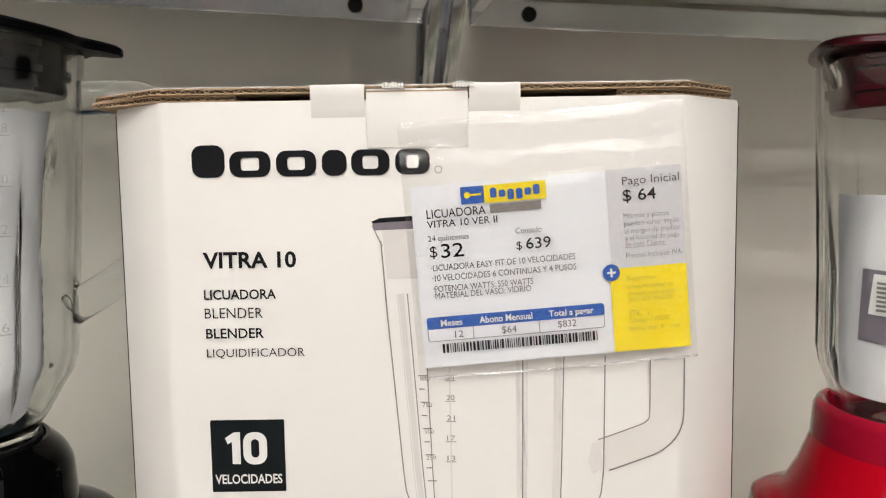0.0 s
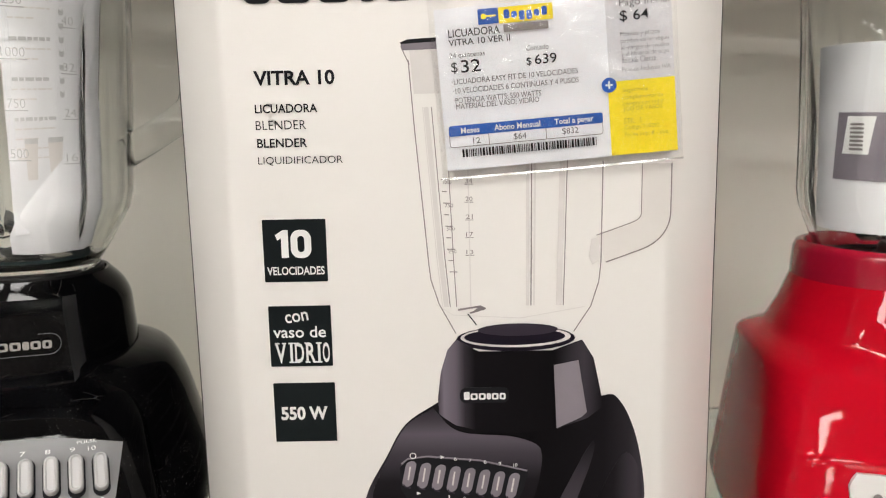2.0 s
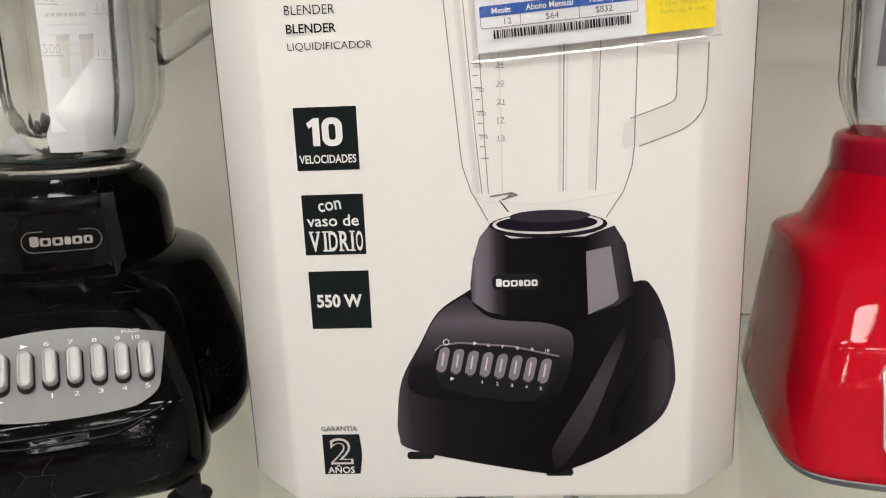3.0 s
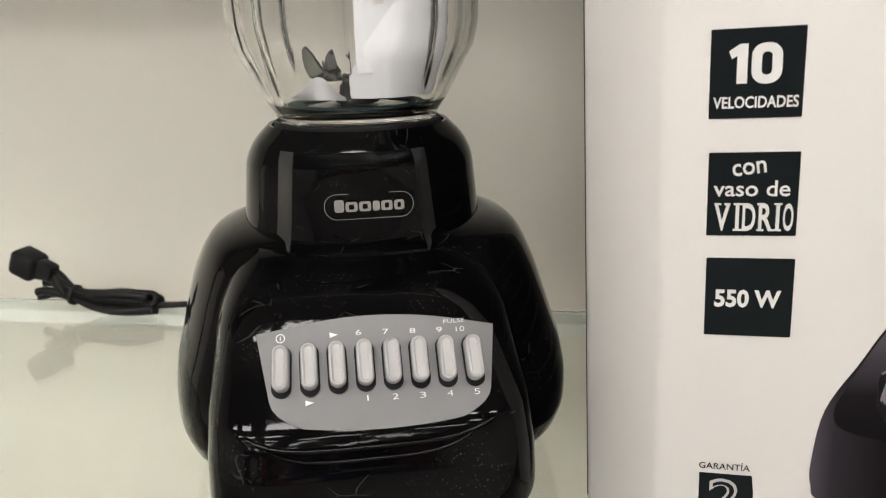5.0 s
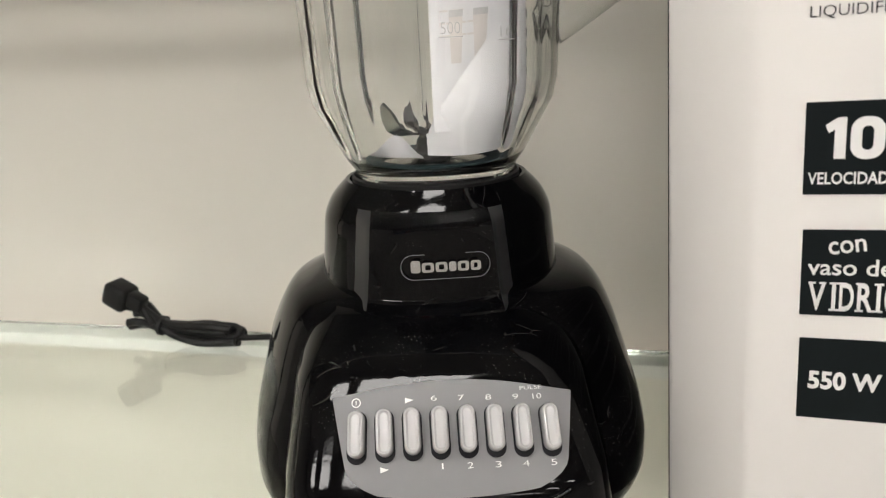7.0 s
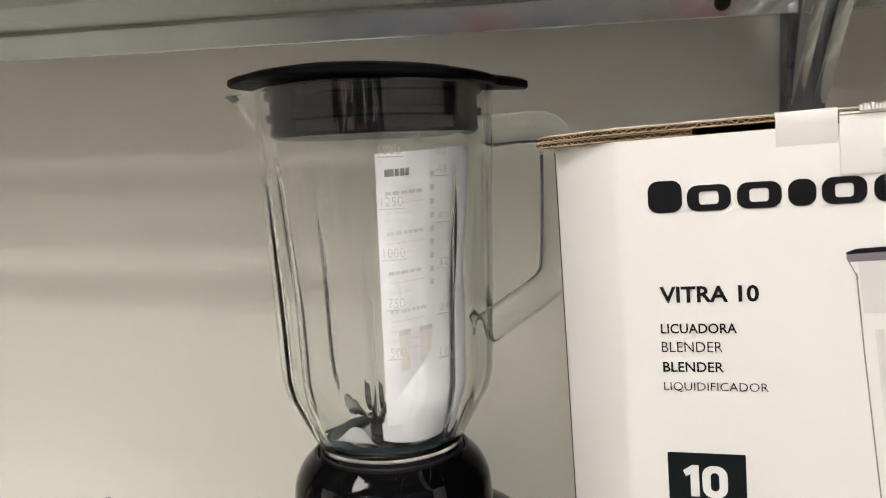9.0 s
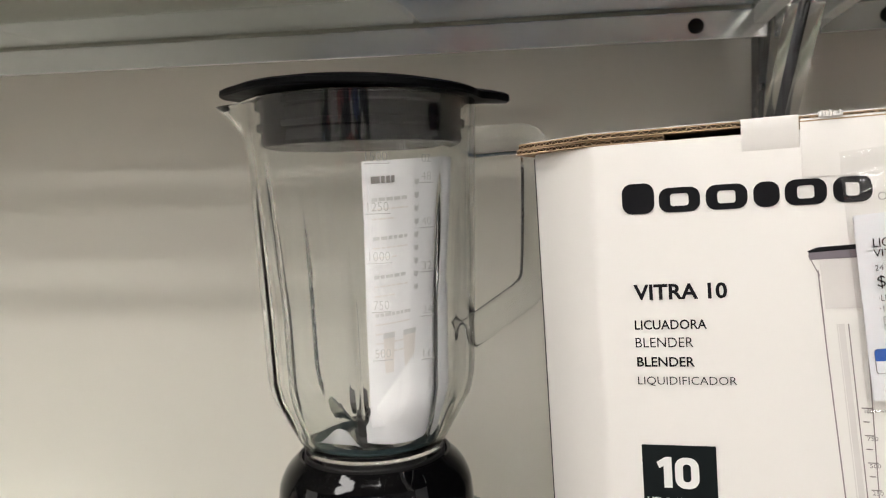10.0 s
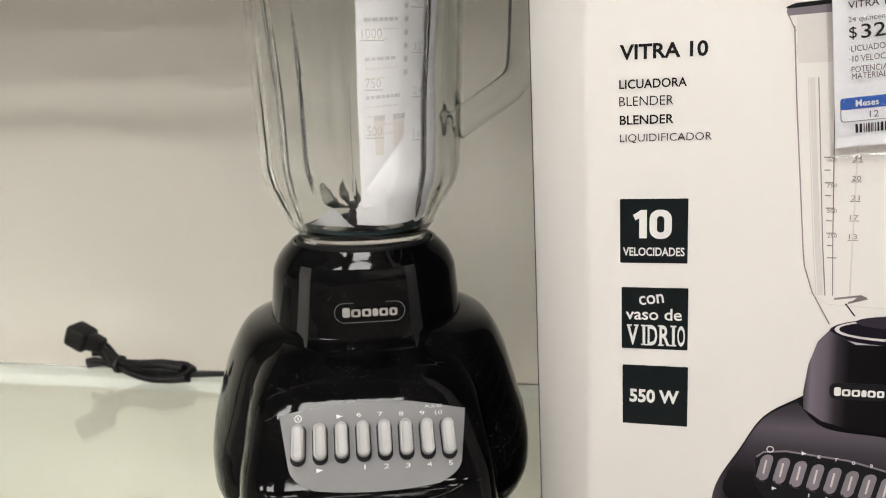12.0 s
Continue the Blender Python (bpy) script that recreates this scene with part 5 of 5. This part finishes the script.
    emblem(-0.0152, 0.1340, 0.0304, 0.0056, CHROME, base, fy - 0.0010, name="badge_block")
    control_panel(base, BASE_ROWS, PANEL)
    # moulded lips that follow the lower edge of the panel
    for reach, low, drop, thick in ((0.0490, 0.0585, 0.0058, 0.0011), (0.0400, 0.0545, 0.0062, 0.0008)):
        path = []
        for k in range(33):
            q = k / 16 - 1
            u, z = reach * q - 0.0020, low - drop * (1 - q ** 4)
            path.append(Vector((u - 0.0045, front_y(BASE_ROWS, u, z) - 0.0002, z)))
        bm = bmesh.new()
        tube(bm, path, thick, seg=10)
        part("moulded_lip", bm, BLACK, base, "glossy black moulded lip below the panel")
    for u, v in ((-0.054, -0.110), (0.052, -0.110), (-0.066, 0.062), (0.066, 0.062)):
        rubber_foot(b, u, v)
    # ring added to darken the gap inside the collar and cover the pale neck
    part("jar_seat", lathe(bmesh.new(), [(0.0402, 0.1612), (0.0414, 0.1613), (0.0414, 0.1672), (0.0404, 0.1680)], 64, True), RUBBER, b, "black jar seat ring")
    jar(b, -7)
    jar_lid(b, -7, LIDBLACK)
    blades(b)
    # mains lead, bundled on the glass
    inv = b.matrix_basis.inverted()
    W = lambda pts: [inv @ Vector(p) for p in pts]
    bm = bmesh.new()
    tube(bm, smooth_path(W([(-0.225, 0.19, 1.213), (-0.27, 0.235, 1.209), (-0.315, 0.25, 1.203), (-0.352, 0.25, 1.2005), (-0.380, 0.25, 1.2005)]), 8), 0.0024, seg=10)
    lead = part("power_lead", bm, RUBBER, b, "black mains lead tied in a bundle")
    z0 = SHELF + 0.0030
    for k, (dz, dy) in enumerate(((0.000, 0.0), (0.005, 0.004), (0.010, -0.003), (0.004, -0.007), (0.012, 0.003), (0.001, 0.007), (0.008, 0.007), (0.014, -0.004), (0.006, 0.000))):
        bm = bmesh.new()
        far = -0.347 - 0.004 * (k % 3)
        pts = [(far, 0.25 + dy, z0 + 0.002 + dz * 0.85), (-0.372, 0.25 + dy * 1.6, z0 + dz * 1.2), (-0.394, 0.25 + dy, z0 + 0.003 + dz * 0.9), (-0.412, 0.25 + dy * 0.5, z0 + 0.010 + dz * 0.55),
               (-0.427, 0.25 + dy * 1.3, z0 + 0.014 + dz * 1.3), (-0.442 + 0.002 * k, 0.25 + dy * 1.5, z0 + 0.011 + dz * 1.9)]
        tube(bm, smooth_path(W(pts), 8), 0.0031, seg=10)
        part("cable_loop", bm, RUBBER, lead)
    for k, (dz, dy) in enumerate(((0.004, 0.004), (0.012, -0.003))):
        bm = bmesh.new()
        tube(bm, smooth_path(W([(-0.366, 0.25 + dy, z0 + dz * 0.6), (-0.350, 0.25 + dy, z0 + dz * 0.6 + 0.001), (-0.3455, 0.252 + dy, z0 + dz * 0.6 + 0.004), (-0.350, 0.254 + dy, z0 + dz * 0.6 + 0.008),
                                (-0.374, 0.252 + dy, z0 + dz * 0.6 + 0.009)]), 6), 0.0025, seg=10)
        part("cable_loop", bm, RUBBER, lead)
    bm = bmesh.new()
    tube(bm, [Vector(p) for p in W([(-0.4135, 0.25, SHELF + 0.0165), (-0.4105, 0.25, SHELF + 0.0160)])], 0.0090, 0.0078, 16)
    part("cable_tie", bm, RUBBER, lead)
    at = inv @ pose(-0.4455, 0.248, SHELF + 0.0410, 0, 24, -8)
    bm = bmesh.new()
    add_box(bm, -0.010, 0.011, -0.010, 0.010, -0.009, 0.011, 0.004, 3)
    add_box(bm, -0.0115, -0.008, -0.007, 0.007, -0.006, 0.008, 0.002, 2)
    add_box(bm, 0.009, 0.024, -0.006, 0.006, -0.003, 0.010, 0.003, 2)
    bm.transform(at)
    part("plug", bm, RUBBER, b, "black moulded mains plug")
    bm = bmesh.new()
    tube(bm, [at @ Vector((0.018, 0, 0.003)), at @ Vector((0.026, 0, -0.001)), at @ Vector((0.036, 0, -0.008))], 0.0030, seg=10)
    part("strain_relief", bm, RUBBER, lead)
    return b


black_blender()


# folded leaflet standing inside the black blender's jar
def sheet(bm, fn, nu=20, nv=20):
    vs = [[bm.verts.new(fn(i / nu, k / nv)) for k in range(nv + 1)] for i in range(nu + 1)]
    for i in range(nu):
        for k in range(nv):
            bm.faces.new((vs[i][k], vs[i + 1][k], vs[i + 1][k + 1], vs[i][k + 1]))
    return bm


leaf = thing("instruction_leaflet", pose(-0.147, 0.106, SHELF + 0.1790, 0, 0, 16), "white folded leaflet with grey print inside the glass jar", "leaflet")


def leaf_front(u, w, out=0.0):
    a = radians(-91 + 76 * u)
    r = 0.0385 - 0.003 * math.sin(u * 3.1) + out + 0.009 * w
    return (r * math.cos(a), r * math.sin(a), 0.0125 + 0.142 * w + 0.003 * u)


def leaf_curl(u, w, out=0.0):
    a = radians(-98 + 128 * u)
    z = 0.0010 + (0.010 + 0.084 * u * (2 - u) * 0.9) * w
    r = 0.0372 + 0.0085 * min(1.0, z / 0.022) + 0.0015 * math.sin(u * 9) - 0.010 * (1 - u) ** 3 + out
    return (r * math.cos(a), r * math.sin(a), z)


part("front_page", sheet(bmesh.new(), lambda u, w: leaf_front(u * 1.30, w), 28), LEAFLET, leaf, smooth=180)
part("curled_page", sheet(bmesh.new(), leaf_curl), LEAFLET, leaf, "curled white page", smooth=180)
for i in range(19):
    w = 0.93 - i * 0.036
    if i in (1, 5, 9, 13):
        continue
    u = 0.07
    h = 0.026 if i == 0 else (0.013 if i in (2, 6, 10, 14) else 0.006)
    while u < (0.40 if i % 4 else 0.28):
        du = 0.03 + 0.05 * rng.random()
        bm = sheet(bmesh.new(), lambda a, v, u=u, du=du, w=w, h=h: leaf_front(u + du * a, w + h * (v - 0.5), 0.0006), 4, 1)
        part("leaflet_line", bm, INKGREY if i == 0 else INKMID if i in (2, 6, 10, 14) else INKPALE, leaf, "grey printed line", smooth=180)
        u += du + 0.012
for i in range(9):
    bm = sheet(bmesh.new(), lambda a, v, i=i: leaf_front(0.50 + 0.05 * a, 0.90 - 0.05 * i + 0.02 * v + 0.012 * abs(a - 0.5), 0.0006), 6, 1)
    part("leaflet_line", bm, INKMID, leaf, smooth=180)
for u0, u1 in ((0.14, 0.26), (0.36, 0.52)):
    bm = sheet(bmesh.new(), lambda u, v, u0=u0, u1=u1: leaf_front(u0 + (u1 - u0) * (u + (0.12 - 0.24 * u) * (1 - v)), 0.20 + 0.14 * v, 0.0006), 6, 6)
    part("leaflet_picture", bm, INKPALE, leaf, "small pale printed picture", smooth=180)
    bm = sheet(bmesh.new(), lambda u, v, u0=u0, u1=u1: leaf_front(u0 + (u1 - u0) * u, 0.335 + 0.02 * v, 0.0008), 6, 2)
    part("leaflet_picture", bm, INKMID, leaf, smooth=180)
for i in range(7):
    bm = sheet(bmesh.new(), lambda u, v, i=i: leaf_curl(0.72 + 0.10 * u, 0.16 + 0.11 * i + 0.05 * v, 0.0006), 4, 2)
    part("leaflet_line", bm, INKGREY, leaf, smooth=180)


def leaf_fold(u, w):
    a = radians(-140 + 40 * u)
    r = 0.0345 + 0.0060 * w - 0.003 * math.sin(u * 3.1)
    return (r * math.cos(a), r * math.sin(a), 0.0005 + (0.002 + 0.009 * math.sin(u * 3.0) ** 2) * w)


part("folded_corner", sheet(bmesh.new(), leaf_fold), LEAFLET, leaf, "white folded corner lying on the jar floor", smooth=180)


# ---- red blender ----
RED_ROWS = [(0.0085, 0.0913, 0.1170, 0.0610, 0.06, 0.26), (0.0120, 0.0927, 0.1190, 0.0620, 0.06, 0.26), (0.0600, 0.0876, 0.1150, 0.0600, 0.06, 0.26), (0.0800, 0.0855, 0.1080, 0.0600, 0.08, 0.26),
            (0.1000, 0.0838, 0.0930, 0.0580, 0.10, 0.30), (0.1160, 0.0836, 0.0790, 0.0560, 0.10, 0.42), (0.1195, 0.0825, 0.0760, 0.0560, 0.10, 0.55), (0.1225, 0.0776, 0.0735, 0.0560, 0.08, 0.62),
            (0.1250, 0.0725, 0.0715, 0.0560, 0.06, 0.72), (0.1280, 0.0696, 0.0695, 0.0580, 0.03, 0.85), (0.1420, 0.0631, 0.0640, 0.0600, 0.0, 0.96), (0.1625, 0.0560, 0.0565, 0.0560, 0.0, 1.0)]


def red_blender():
    b = thing("blender", pose(0.374, 0.076, SHELF, 0, 0, -18), "glossy red blender with a glass jar and pale control panel", "blender", "blenders")
    bm = bmesh.new()
    loft(bm, [section(*r) for r in fine(RED_ROWS)])
    base = part("motor_base", bm, RED, b, "glossy red plastic motor base", smooth=50)
    bm = bmesh.new()
    lathe(bm, [(0.0560, 0.1596), (0.0570, 0.1604), (0.0562, 0.1770), (0.0545, 0.1806), (0.0520, 0.1818), (0.0500, 0.1812), (0.0488, 0.1780), (0.0475, 0.1640), (0.0300, 0.1630)], 64)
    part("collar", bm, REDDARK, base, "darker red jar collar")
    bm = bmesh.new()
    loft(bm, [section(z, 0.0920 + d, 0.1180 + d, 0.0620 + d, 0.06, 0.26) for z, d in ((0.0020, -0.008), (0.0035, -0.003), (0.0078, -0.0005), (0.0086, -0.001))])
    part("base_trim", bm, TRIMGREY, base, "grey bottom trim")
    n, m = 20, 16
    bm = bmesh.new()
    vs = []
    for k in range(m + 1):
        w = k / m
        row = []
        for i in range(n + 1):
            q = i / n * 2 - 1
            c = 1 - 0.10 * max(0.0, abs(w * 2 - 1) - 0.8) / 0.2
            u = q * (0.0470 - 0.005 * (1 - w)) * c
            z = 0.024 + 0.052 * w
            row.append(bm.verts.new((u, front_y(RED_ROWS, u, z) - 0.0022, z)))
        vs.append(row)
    for r0, r1 in zip(vs, vs[1:]):
        for i in range(n):
            bm.faces.new((r0[i], r0[i + 1], r1[i + 1], r1[i]))
    edge = vs[0] + [r[-1] for r in vs[1:]] + vs[-1][-2::-1] + [r[0] for r in vs[-2:0:-1]]
    low = [bm.verts.new(v.co + Vector((0, 0.004, 0))) for v in edge]
    for i in range(len(edge)):
        j = (i + 1) % len(edge)
        bm.faces.new((edge[i], edge[j], low[j], low[i]))
    panel = part("control_panel", bm, PANELWHITE, base, "pale grey control panel")
    for i in range(5):
        u, z = -0.034 + i * 0.017, 0.046
        y = front_y(RED_ROWS, u, z) - 0.0022
        part("button", box_bm(u - 0.0055, u + 0.0055, y - 0.006, y + 0.002, z - 0.012, z + 0.011, bevel=0.0025), TRIMGREY, panel, "dark grey push button")
        part("panel_mark", slab(ellipse(u, 0.067, 0.0022, 0.0022, 14), -y, -y + 0.0004, UPRIGHT), INKGREY, panel, smooth=0)
    for u, v in ((-0.066, -0.086), (0.066, -0.086), (-0.070, 0.060), (0.070, 0.060)):
        rubber_foot(b, u, v)
    part("jar_seat", lathe(bmesh.new(), [(0.0410, 0.1636), (0.0465, 0.1640), (0.0465, 0.1700), (0.0430, 0.1706)], 48, True), RUBBER, b, "black jar seat ring")
    made = len(b.children)
    jar(b, 30)
    jar_lid(b, 30, REDLID)
    blades(b)
    for ob in list(b.children)[made:]:
        ob.matrix_basis = Matrix.Translation((0, 0, 0.0026)) @ ob.matrix_basis
    return b


red_blender()
sleeve = thing("paper_insert", pose(0.374, 0.076, SHELF + 0.190, 0, 0, -18), "white paper insert with a grey product picture inside the jar", "paper insert")


def wrap(u, w, out=0.0):
    a = radians(-190 + 170 * u)
    r = 0.0440 + 0.006 * w + out
    return (r * math.cos(a), r * math.sin(a), 0.004 + 0.108 * w)


part("paper_sheet", sheet(bmesh.new(), wrap, 30, 8), LEAFLET, sleeve, smooth=180)
part("printed_picture", sheet(bmesh.new(), lambda u, v: wrap(0.20 + 0.24 * u + 0.02 * v, 0.28 + 0.36 * v, 0.0006), 12, 6), PICLIGHT, sleeve, "grey printed appliance picture", smooth=180)
part("printed_sticker", sheet(bmesh.new(), lambda u, v: wrap(0.25 + 0.11 * u + 0.02 * v, 0.42 + 0.20 * v, 0.0012), 8, 4), INKWHITE, sleeve, smooth=180)
for i in range(7):
    part("printed_bar", sheet(bmesh.new(), lambda u, v, i=i: wrap(0.285 + 0.055 * u, 0.44 + 0.022 * i + 0.012 * v, 0.0018), 4, 1), INKGREY, sleeve, smooth=180)
